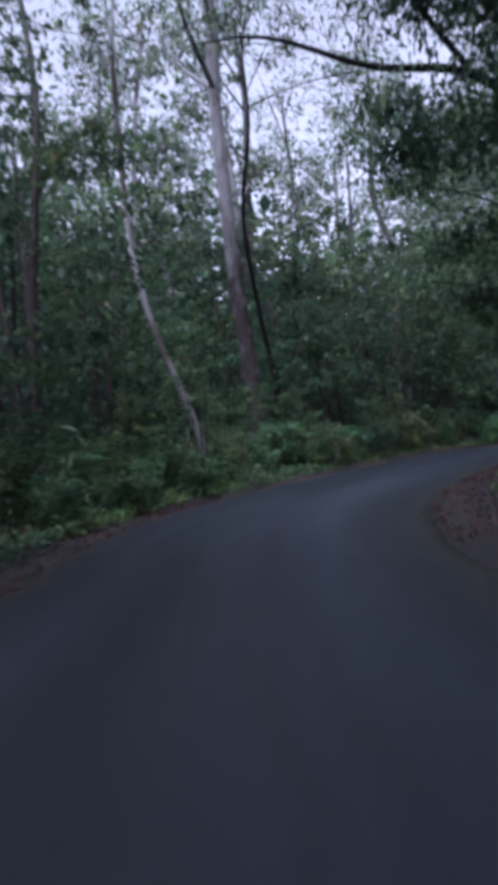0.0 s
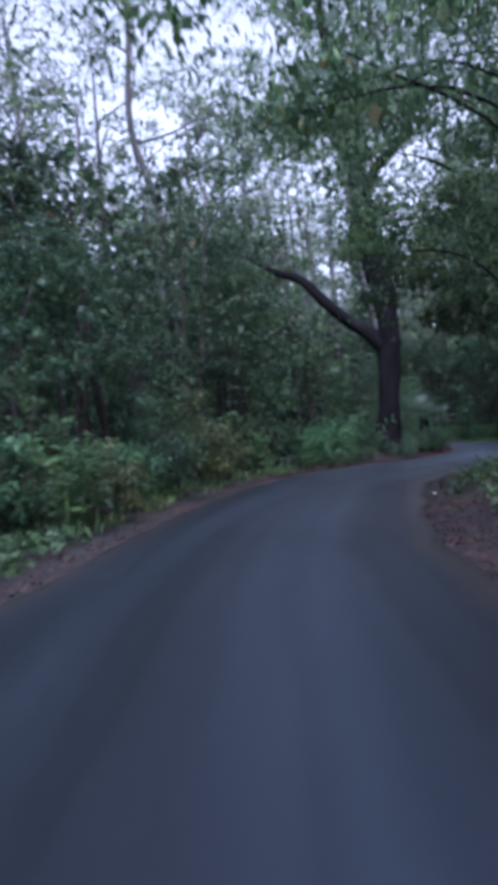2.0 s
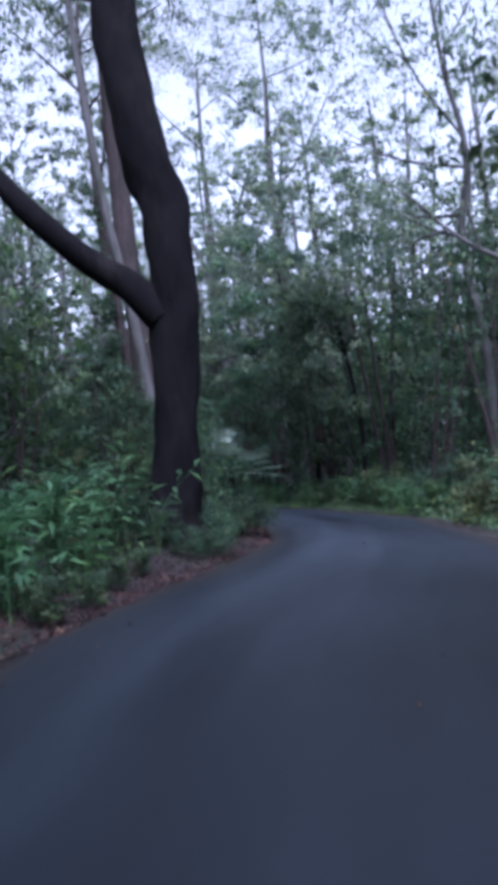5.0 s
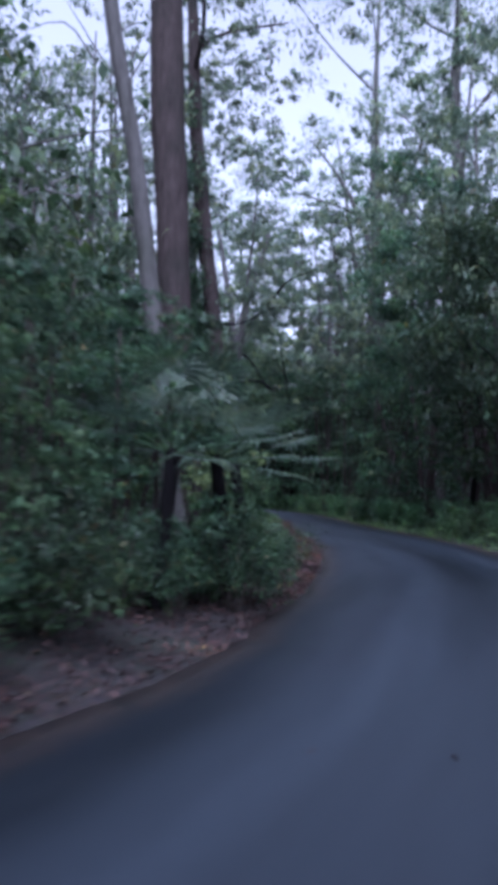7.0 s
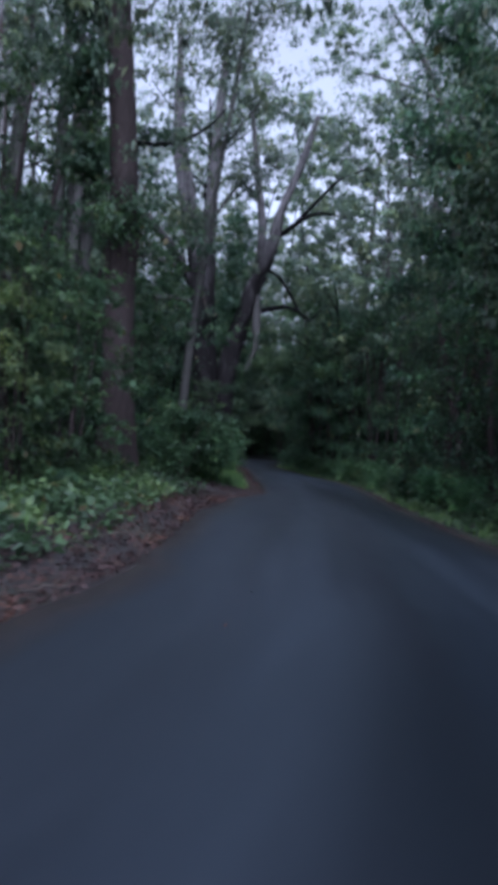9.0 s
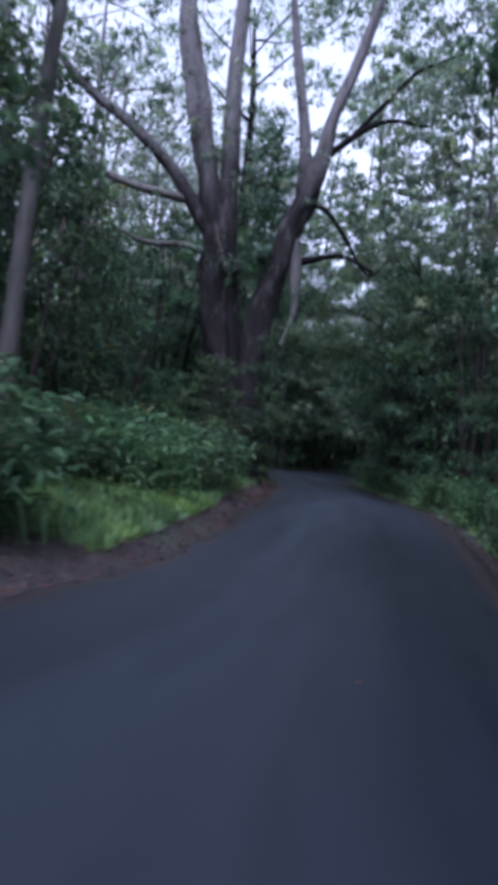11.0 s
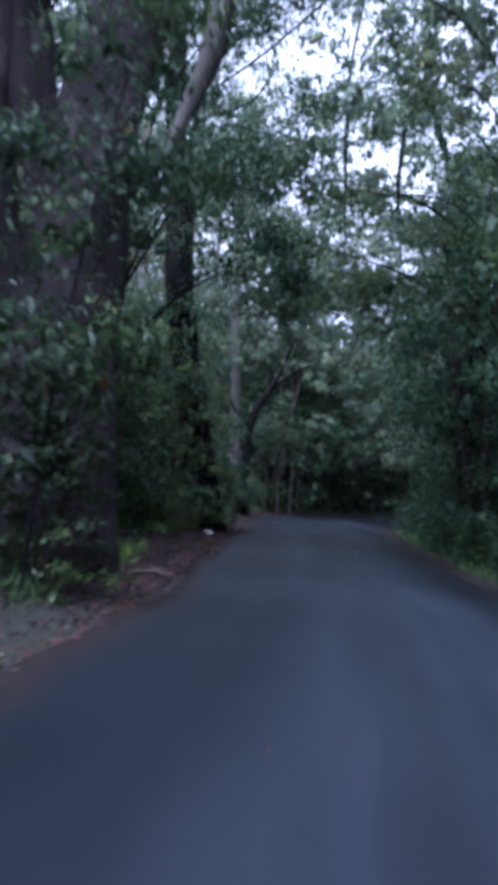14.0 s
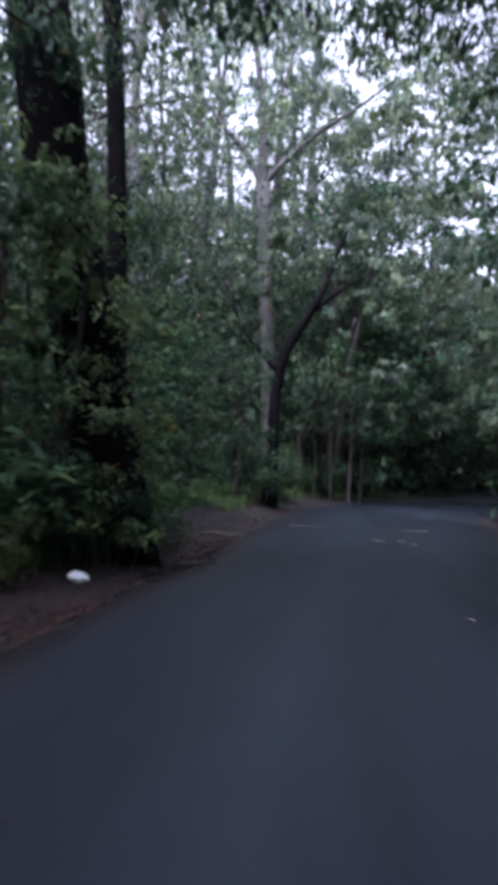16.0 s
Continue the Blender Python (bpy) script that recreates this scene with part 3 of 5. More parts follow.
def fan_palm(seed, tall, label):
    rng = np.random.default_rng(seed)
    root = rooted("fan_palm", 0, 0, label, "palm", "fan palms", 0.0)
    add_tube(root, "trunk", [(0, 0, -0.2, 0.11), (0.03, 0.02, tall * 0.35, 0.10), (0.05, 0.0, tall * 0.6, 0.09)], BARK_BLACK, sides=9, seed=seed, rough=0.2)
    for k in range(15):
        az, el = k * 2.4 + rng.uniform(-0.2, 0.2), rng.uniform(-0.25, 1.15)
        ln = tall * rng.uniform(0.28, 0.42)
        o = np.array([0.05, 0, tall * 0.58])
        way = np.array([math.cos(az) * math.cos(el), math.sin(az) * math.cos(el), math.sin(el)])
        hub = o + way * ln
        frond = under(mesh_object("frond", *tube([(*o, 0.016), (*(o + way * ln * 0.5 + np.array([0, 0, 0.05])), 0.012), (*hub, 0.008)], sides=4, steps=3), LEAF_DEEP), root)
        side = np.array([-math.sin(az), math.cos(az), 0])
        up = np.cross(way, side)
        rays, ray_len = [], rng.uniform(0.55, 0.8)
        for a in np.linspace(-2.1, 2.1, 20):
            d = way * math.cos(a) + side * math.sin(a) + up * 0.15
            d /= np.linalg.norm(d)
            w = np.cross(d, up)
            tip = hub + d * ray_len * (1 - 0.10 * abs(a)) - np.array([0, 0, 0.05 + 0.16 * rng.uniform()])
            m1 = hub + d * ray_len * 0.5
            rays.append([hub, m1 + w * 0.021, tip, m1 - w * 0.021])
        under(new("blade", quads_mesh("blade", np.array(rays), LEAF_PALM)), frond)
    return root


# ---- where things stand ----
KEEP = []
TAKEN = []


def free(x, y, gap, tight=0.0):
    s, off, _ = nearest(x, y)
    s, off = float(s[0]), float(off[0])
    if float(left_edge(s)) - tight < off < float(right_edge(s)) + tight:
        return False
    return all((x - a) ** 2 + (y - b) ** 2 > r * r for a, b, r in KEEP) and all((x - a) ** 2 + (y - b) ** 2 > gap * gap for a, b in TAKEN)


def stand(protos, spots, seed, sizes=(0.85, 1.2), tip=3.0):
    """Copies of the given plants at spots (x, y); the plants built stand at the first spots themselves."""
    rng = np.random.default_rng(seed)
    poses = []
    for x, y in spots:
        poses.append(pose(x, y, float(height(x, y)[0]) - 0.04, rng.normal(0, tip), rng.normal(0, tip), rng.uniform(0, 360)) @ Matrix.Scale(rng.uniform(*sizes), 4))
    for i in range(len(protos), len(poses)):
        copy_thing(protos[i % len(protos)], poses[i])
    for p, m in zip(protos, poses):
        p.matrix_basis = m


def scatter(count, stations, offs, gap, seed, tight=0.9, keep=True):
    rng = np.random.default_rng(seed)
    spots = []
    for _ in range(count * 25):
        if len(spots) >= count:
            break
        x, y = place(rng.uniform(*stations), rng.uniform(*offs))
        if free(x, y, gap, tight):
            spots.append((x, y))
            if keep:
                TAKEN.append((x, y))
    return spots


def scatter_in(count, xs, ys, gap, seed, tight=2.4):
    """Free spots inside a rectangle of the plan."""
    rng = np.random.default_rng(seed)
    spots = []
    for _ in range(count * 25):
        if len(spots) >= count:
            break
        x, y = float(rng.uniform(*xs)), float(rng.uniform(*ys))
        if free(x, y, gap, tight):
            spots.append((x, y))
            TAKEN.append((x, y))
    return spots


# ---- the trees that stand out, one by one ----
def hero(name, x, y, z, label):
    KEEP.append((x, y, 1.6))
    return rooted(name, x, y, label, "tree", "", z)


def forked_tree():
    root = hero("forked_tree", 14.68, 29.02, 0.55, "tall black-barked tree with a low crooked side limb")
    L = lambda p: local(p, root)
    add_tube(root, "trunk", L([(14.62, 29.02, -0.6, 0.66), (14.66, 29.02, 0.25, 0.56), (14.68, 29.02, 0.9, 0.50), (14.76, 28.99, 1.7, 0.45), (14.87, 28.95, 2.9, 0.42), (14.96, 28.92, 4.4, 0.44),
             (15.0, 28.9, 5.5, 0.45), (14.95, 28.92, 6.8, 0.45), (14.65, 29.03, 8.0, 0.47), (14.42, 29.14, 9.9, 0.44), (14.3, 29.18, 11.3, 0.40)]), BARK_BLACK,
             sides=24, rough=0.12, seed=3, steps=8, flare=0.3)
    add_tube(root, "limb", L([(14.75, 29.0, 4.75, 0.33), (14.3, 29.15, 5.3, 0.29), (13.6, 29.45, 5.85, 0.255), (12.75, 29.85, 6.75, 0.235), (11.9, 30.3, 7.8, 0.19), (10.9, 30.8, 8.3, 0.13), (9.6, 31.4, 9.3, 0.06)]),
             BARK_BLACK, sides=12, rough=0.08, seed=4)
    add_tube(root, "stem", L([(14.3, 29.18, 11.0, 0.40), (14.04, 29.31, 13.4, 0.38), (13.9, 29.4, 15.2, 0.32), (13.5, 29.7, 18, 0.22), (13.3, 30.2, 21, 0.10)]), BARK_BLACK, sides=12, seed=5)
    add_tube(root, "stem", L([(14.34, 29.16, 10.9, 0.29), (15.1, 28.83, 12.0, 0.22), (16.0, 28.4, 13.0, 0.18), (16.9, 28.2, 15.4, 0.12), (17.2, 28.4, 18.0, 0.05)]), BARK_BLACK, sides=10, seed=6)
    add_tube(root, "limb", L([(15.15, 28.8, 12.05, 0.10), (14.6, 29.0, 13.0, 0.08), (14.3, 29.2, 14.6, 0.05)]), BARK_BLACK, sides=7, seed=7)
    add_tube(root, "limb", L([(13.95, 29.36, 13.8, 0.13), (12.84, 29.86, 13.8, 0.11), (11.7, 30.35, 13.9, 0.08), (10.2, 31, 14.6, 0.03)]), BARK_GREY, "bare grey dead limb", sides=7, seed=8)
    rng = np.random.default_rng(41)
    add_crown(root, rng, [(*p[:3], q, q, q * 0.5, k) for p, q, k in
              [((-5.4, 2.6, 9.2), 1.5, 420), ((-4.2, 2.0, 8.2), 1.0, 200), ((-1.2, 1.0, 20.5), 2.2, 700), ((2.6, -0.5, 17.5), 2.0, 600), ((1.6, -1, 14.5), 1.1, 160), ((-3.5, 1.5, 16.5), 1.6, 260)]],
              LEAF_GUM, 0.26, width=0.36, tilt=-45)


def column_tree(seed, base, pts, bark, label, top, crown_at=0.55, leaves=3600, sides=14, flare=0.4):
    """A big straight tree whose lower trunk follows pts and rises to height top."""
    x, y, z = base
    root = hero("eucalypt_tree", x, y, z, label)
    rng = np.random.default_rng(seed)
    p = local(pts, root)
    a, b = np.array(p[-2]), np.array(p[-1])
    slope = (b[:3] - a[:3]) / max(0.1, b[2] - a[2])
    slope[:2] *= 0.4
    slope /= np.linalg.norm(slope)
    rise = top - b[2]
    for u in (0.34, 0.67, 1.0):
        q = b[:3] + slope * rise * u + rng.normal(0, 0.18, 3)
        p.append((*q, b[3] * (1 - 0.8 * u)))
    add_tube(root, "trunk", p, bark, sides=sides, seed=seed, steps=6, flare=flare, rough=0.06)
    line = spline(np.array(p), 6)
    line = line[line[:, 2] > top * crown_at]
    blobs = []
    for k in range(10):
        c = line[int(rng.integers(0, len(line)))]
        az, up, ln = k * 2.4 + rng.uniform(-0.4, 0.4), rng.uniform(0.25, 0.95), top * rng.uniform(0.12, 0.24)
        way = np.array([math.cos(az) * math.cos(up), math.sin(az) * math.cos(up), math.sin(up)])
        e1 = c[:3] + way * ln * 0.5 + rng.normal(0, 0.25, 3)
        e2 = c[:3] + way * ln + np.array([0, 0, ln * 0.1])
        add_tube(root, "limb", [(*c[:3], c[3] * 0.5), (*e1, c[3] * 0.32), (*e2, 0.03)], bark, sides=7, seed=seed + k, steps=4)
        blobs += [(*e2, ln * 0.45, ln * 0.45, ln * 0.28, leaves / 14), (*(e1 + rng.normal(0, 0.5, 3)), ln * 0.3, ln * 0.3, ln * 0.2, leaves / 40)]
    add_crown(root, rng, blobs, LEAF_GUM, 0.28, width=0.34, tilt=-50, spread=28, bunch=30)
    return root


def old_giant():
    """The huge many-stemmed tree beside the straight."""
    root = hero("giant_tree", 29.8, 75.1, 0.3, "huge old tree with several pale stems and peeling bark")
    KEEP.append((29.6, 75.2, 2.6))
    L = lambda p: local(p, root)
    add_tube(root, "trunk", L([(29.4, 75.1, -0.1, 0.78), (29.05, 75.12, 1.6, 0.60), (28.7, 75.15, 3.4, 0.50), (28.3, 75.18, 5.7, 0.47), (28.1, 75.2, 7.6, 0.47), (27.95, 75.22, 9.2, 0.45), (27.43, 75.28, 11.8, 0.41),
             (26.8, 75.34, 14.4, 0.37), (26.2, 75.5, 18, 0.29), (25.9, 75.9, 23, 0.12)]), BARK_GIANT, sides=24, rough=0.34, seed=21, steps=6, flare=0.35)
    add_tube(root, "trunk", L([(29.8, 75.0, -0.1, 0.56), (29.72, 75.05, 2.4, 0.46), (29.74, 75.07, 4.3, 0.43), (29.9, 75.07, 6.4, 0.43), (30.3, 75.03, 8.0, 0.43), (30.65, 75.01, 9.5, 0.43),
             (31.14, 74.96, 10.7, 0.37), (31.55, 74.93, 12.2, 0.29), (31.86, 74.9, 13.8, 0.24), (32.6, 74.85, 16, 0.20), (33.4, 74.9, 19, 0.12)]), BARK_GIANT, sides=20, rough=0.26, seed=22, flare=0.35)
    add_tube(root, "trunk", L([(29.75, 75.5, -0.1, 0.5), (29.3, 75.5, 3.0, 0.36), (28.75, 75.4, 6.5, 0.34), (28.4, 75.3, 9.0, 0.36), (28.28, 75.21, 12.0, 0.34), (28.19, 75.22, 15.4, 0.30), (28.3, 75.5, 20, 0.22), (28.4, 75.7, 24, 0.10)]),
             BARK_GIANT, sides=14, rough=0.14, seed=24)
    add_tube(root, "stem", L([(31.0, 74.96, 10.2, 0.27), (30.9, 74.98, 13.0, 0.21), (30.43, 75.02, 15.6, 0.18), (29.9, 75.2, 19, 0.10)]), BARK_GIANT, sides=12, seed=25)
    add_tube(root, "limb", L([(28.9, 75.0, 7.8, 0.19), (28.3, 75.1, 8.6, 0.22), (27.7, 75.2, 9.3, 0.24), (27.05, 75.31, 10.25, 0.25), (26.2, 75.4, 11.45, 0.24), (24.6, 75.53, 12.9, 0.22), (22.9, 75.7, 14.1, 0.18), (21, 75.9, 16, 0.08)]),
             BARK_GIANT, sides=12, seed=26)
    add_tube(root, "limb", L([(26.9, 75.34, 10.35, 0.18), (25.1, 75.48, 10.65, 0.16), (23.9, 75.59, 11.0, 0.14), (22.9, 75.67, 11.3, 0.11), (21.9, 75.75, 12.5, 0.05)]), BARK_GREY, sides=9, seed=27)
    add_tube(root, "limb", L([(28.3, 75.2, 8.3, 0.14), (26.9, 75.0, 8.6, 0.12), (25.6, 74.8, 8.5, 0.09), (24.4, 74.7, 8.9, 0.04)]), BARK_GREY, sides=8, seed=34)
    add_tube(root, "limb", L([(31.6, 74.91, 12.25, 0.16), (33.0, 74.8, 13.45, 0.115), (34.0, 74.72, 13.9, 0.085), (35.3, 74.6, 13.8, 0.045)]), BARK_BLACK, sides=8, seed=28)
    add_tube(root, "limb", L([(32.7, 74.82, 13.3, 0.10), (33.9, 74.72, 14.75, 0.085), (34.8, 74.65, 15.8, 0.07), (36.4, 74.5, 16.6, 0.03)]), BARK_BLACK, sides=8, seed=29)
    add_tube(root, "limb", L([(30.5, 75.0, 8.3, 0.19), (31.3, 74.95, 8.5, 0.15), (32.6, 74.83, 8.8, 0.10), (33.8, 74.74, 8.3, 0.05)]), BARK_BLACK, sides=8, seed=30)
    add_tube(root, "limb", L([(31.2, 74.9, 10.6, 0.10), (31.9, 74.89, 10.4, 0.08), (32.6, 74.84, 9.6, 0.075), (33.6, 74.75, 8.2, 0.05), (34.4, 74.7, 8.9, 0.02)]), BARK_BLACK, sides=7, seed=31)
    add_tube(root, "bark_slab", L([(30.85, 74.9, 9.2, 0.20), (31.0, 74.85, 7.8, 0.20), (31.05, 74.8, 6.5, 0.16), (30.6, 74.8, 5.1, 0.07)]), BARK_GREY, "hanging slab of pale peeled bark", sides=7, seed=32, rough=0.3)
    add_tube(root, "vine", L([(28.7, 74.7, 7.4, 0.05), (28.1, 74.8, 8.9, 0.05), (27.7, 74.9, 10.5, 0.045), (27.3, 75, 13, 0.03)]), TWIG, sides=6, seed=33)
    rng = np.random.default_rng(42)
    add_crown(root, rng, [(-8, 1, 15.5, 2.2, 2.2, 1.2, 420), (-3.6, 0.8, 22, 2.6, 2.4, 1.6, 700), (-1.4, 0.5, 24, 2.4, 2.4, 1.4, 600), (0.3, 0.2, 18.8, 1.6, 1.6, 1.0, 300), (3.6, 0, 18.6, 2.0, 2.0, 1.2, 420),
              (6.5, -0.4, 16.2, 1.6, 1.6, 0.9, 260), (-7.6, 0.4, 12.4, 1.3, 1.3, 0.7, 160)], LEAF_GUM, 0.28, width=0.34, tilt=-48)
    add_crown(root, rng, [(0.0, 0.3, 10.6, 1.2, 0.8, 1.9, 3600), (-0.2, 0.2, 8.2, 0.7, 0.7, 1.1, 1100), (0.0, 0.4, 12.6, 1.1, 0.8, 1.2, 1500), (-2.6, 0.3, 6.4, 0.7, 0.6, 0.9, 500)], LEAF_DEEP, 0.13, "dark creeper leaves in the fork", core=0.2)


def vine_tree():
    root = column_tree(61, (23.42, 50.76, 0.35), [(23.46, 50.76, 0.1, 0.36), (23.3, 50.78, 3.0, 0.30), (23.1, 50.8, 6.6, 0.27), (22.65, 50.86, 10.5, 0.26), (22.3, 50.92, 13.9, 0.25)],
                       BARK_RED, "red-brown straight trunk hung with a thick mass of climbing vine", 26.0, 0.6)
    add_tube(root, "limb", local([(23.0, 50.8, 7.2, 0.06), (23.9, 50.7, 7.25, 0.04), (24.6, 50.6, 7.6, 0.028), (25.1, 50.6, 8.2, 0.012)], root), BARK_BLACK, sides=7, seed=63)
    rng = np.random.default_rng(62)
    add_crown(root, rng, [(-1.05, -0.1, 6.4, 0.45, 0.5, 0.9, 1100), (-1.2, -0.1, 8.0, 0.55, 0.6, 1.1, 1800), (-1.35, 0, 9.9, 0.65, 0.65, 1.2, 1900), (-1.5, 0, 12.0, 0.7, 0.7, 1.2, 1400), (-1.5, 0, 14.4, 0.7, 0.7, 1.3, 700),
              (-0.3, -0.3, 5.2, 0.8, 0.7, 0.7, 900)], LEAF_DEEP, 0.11, "dense dark climbing vine leaves", core=0.2, tilt=-45)


def snag():
    root = hero("dead_snag", 32.5, 100.9, 0.35, "dark dead leaning snag with bare broken branches")
    L = lambda p: local(p, root)
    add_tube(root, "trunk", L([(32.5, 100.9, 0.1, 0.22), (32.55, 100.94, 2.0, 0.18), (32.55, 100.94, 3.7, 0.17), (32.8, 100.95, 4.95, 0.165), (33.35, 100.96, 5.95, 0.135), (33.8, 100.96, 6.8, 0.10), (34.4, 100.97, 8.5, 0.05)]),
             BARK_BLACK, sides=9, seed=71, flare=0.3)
    add_tube(root, "branch", L([(33.3, 100.96, 5.9, 0.08), (34.2, 101.0, 6.7, 0.06), (35.2, 101.1, 7.3, 0.02)]), BARK_BLACK, sides=6, seed=72)
    add_tube(root, "branch", L([(32.6, 100.9, 4.3, 0.09), (31.6, 100.8, 5.4, 0.06), (30.9, 100.8, 6.9, 0.02)]), BARK_BLACK, sides=6, seed=73)


def far_gum():
    root = hero("eucalypt_tree", 32.3, 107.55, 0.4, "straight grey gum with spreading bare upper limbs and thin foliage")
    L = lambda p: local(p, root)
    add_tube(root, "trunk", L([(32.35, 107.55, 0.1, 0.31), (32.1, 107.54, 4, 0.275), (31.87, 107.52, 7.2, 0.255), (31.5, 107.5, 12.2, 0.24)]), BARK_GREY, sides=12, seed=81, flare=0.3)
    for k, (p, q) in enumerate([([(31.5, 107.5, 12.0, 0.14), (30.78, 107.46, 13.4, 0.12), (29.9, 107.4, 14.3, 0.08), (28.6, 107.3, 16, 0.03)], 0),
                                ([(31.5, 107.5, 12.0, 0.19), (31.34, 107.49, 15, 0.16), (30.86, 107.46, 18.2, 0.10), (30.4, 107.4, 21, 0.04)], 0),
                                ([(31.5, 107.5, 12.0, 0.15), (32.0, 107.53, 12.8, 0.135), (33.4, 107.62, 14.2, 0.11), (34.7, 107.7, 15.1, 0.08), (36.5, 107.8, 16.6, 0.03)], 0),
                                ([(31.4, 107.5, 14, 0.09), (32.2, 107.3, 16.2, 0.07), (32.8, 107.2, 18.6, 0.03)], 0)]):
        add_tube(root, "limb", L(p), BARK_GREY, sides=8, seed=82 + k)
    rng = np.random.default_rng(83)
    add_crown(root, rng, [(-3.8, 0, 16.4, 1.6, 1.6, 1.0, 420), (-1.8, 0, 20.5, 2.0, 2.0, 1.3, 600), (0.6, 0, 18.5, 1.7, 1.7, 1.2, 420), (4.4, 0.2, 16.6, 1.8, 1.8, 1.1, 420), (2.4, 0, 15.6, 1.1, 1.1, 0.6, 160), (-2.4, 0, 13.6, 1.2, 1.2, 0.6, 160)],
              LEAF_GUM, 0.3, width=0.34, tilt=-48)


forked_tree()
column_tree(51, (19.65, 40.8, 0.3), [(19.7, 40.78, 0.0, 0.46), (19.6, 40.79, 2.5, 0.40), (19.45, 40.8, 5.3, 0.36), (19.3, 40.83, 8.0, 0.36), (19.15, 40.86, 11.0, 0.35)], BARK_RED, "massive straight trunk of streaked brown and pale bark", 30.0, 0.5)
column_tree(52, (18.95, 38.4, 0.3), [(19.0, 38.4, 0.0, 0.30), (18.75, 38.42, 2.5, 0.20), (18.45, 38.47, 5.2, 0.165), (18.14, 38.52, 7.5, 0.15), (17.61, 38.62, 10.5, 0.14)], BARK_GREY, "pale grey trunk leaning out from its larger neighbour", 25.0, 0.6)
vine_tree()
def billowing_gum():
    """Grey gum that forks high above the leafy wall into long limbs with heavy leaf masses."""
    root = column_tree(58, (42.4, 75.0, 0.3), [(42.4, 75.0, 0.0, 0.56), (42.3, 75.0, 6.0, 0.48), (42.0, 75.1, 12.0, 0.44), (41.9, 75.2, 18.0, 0.38)], BARK_GREY, "tall grey gum towering over the leafy roadside wall", 38.0, 0.40, 7000)
    for k, p in enumerate([[(-0.5, 0.2, 17.5, 0.26), (-1.6, 1.4, 21.5, 0.20), (-2.6, 2.6, 24.5, 0.13), (-4.4, 3.6, 27.5, 0.05)], [(-0.5, 0.2, 18.5, 0.24), (0.7, -0.7, 21.0, 0.20), (1.6, -1.3, 25.0, 0.15), (3.2, -2.4, 30.0, 0.06)],
                           [(-1.6, 1.4, 21.5, 0.12), (-3.4, 2.4, 22.4, 0.09), (-5.6, 4.2, 23.6, 0.04)], [(0.9, -0.8, 21.6, 0.10), (2.8, -2.4, 23.0, 0.07), (4.4, -3.6, 25.4, 0.03)]]):
        add_tube(root, "limb", p, BARK_GREY, sides=8, seed=580 + k, steps=5)
    add_crown(root, np.random.default_rng(585), [(-4.0, 3.4, 27.6, 2.3, 2.3, 1.3, 620), (-5.6, 4.4, 24.4, 1.9, 1.9, 1.2, 480), (-2.8, 2.2, 24.6, 1.6, 1.6, 1.0, 340), (-1.0, 0.8, 21.6, 1.6, 1.6, 0.9, 300), (0.4, -0.4, 29.0, 1.9, 1.9, 1.1, 420),
                                                 (3.2, -2.6, 28.4, 1.6, 1.6, 1.0, 320), (4.4, -3.6, 25.6, 1.3, 1.3, 0.8, 220), (-7.2, 5.6, 27.0, 1.6, 1.6, 1.0, 320)], LEAF_GUM, 0.27, width=0.34, tilt=-50, spread=28, bunch=30)


billowing_gum()
column_tree(59, (42.0, 64.0, 0.3), [(42.0, 64.0, 0.0, 0.50), (41.9, 64.0, 6.0, 0.42), (41.8, 63.9, 12.0, 0.38), (41.4, 63.9, 18.0, 0.33)], BARK_GREY, "lofty gum with forking limbs behind the leafy wall", 36.0, 0.40, 7000)
column_tree(53, (0.75, 12.7, 0.3), [(0.75, 12.72, 0.0, 0.34), (0.62, 12.7, 1.6, 0.29), (0.47, 12.68, 3.5, 0.26), (0.17, 12.64, 6.4, 0.235), (0.02, 12.62, 9.0, 0.22), (-0.1, 12.6, 12.3, 0.205), (-0.08, 12.6, 14.0, 0.20)], BARK_SHADED_BASE,
            "tall pale gum with its lower trunk painted darker for shade", 25.0, 0.5)
column_tree(54, (1.4, 13.4, 0.3), [(1.4, 13.4, 0.0, 0.11), (1.2, 13.4, 3.0, 0.09), (0.75, 13.3, 6.0, 0.08), (0.5, 13.2, 9.0, 0.07), (0.9, 13.2, 12.0, 0.05)], BARK_BLACK, "slim dark trunk crossing behind a white gum", 19.0, 0.6, 1800, 10)
column_tree(55, (0.15, 6.2, 0.3), [(0.15, 6.22, 0.0, 0.10), (-0.29, 6.1, 2.0, 0.09), (-0.82, 5.96, 3.5, 0.08), (-1.18, 5.86, 4.75, 0.08), (-1.43, 5.79, 6.0, 0.08), (-1.52, 5.77, 7.2, 0.075), (-1.56, 5.76, 8.7, 0.07)], BARK_GUM,
            "thin pale sapling trunk bent at mid height", 15.0, 0.6, 1200, 9, 0.2)
old_giant()
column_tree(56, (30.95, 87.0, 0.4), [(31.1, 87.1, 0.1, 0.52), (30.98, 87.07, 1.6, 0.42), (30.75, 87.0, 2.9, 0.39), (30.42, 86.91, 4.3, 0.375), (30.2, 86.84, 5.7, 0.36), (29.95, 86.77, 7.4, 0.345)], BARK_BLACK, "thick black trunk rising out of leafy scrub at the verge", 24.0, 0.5)
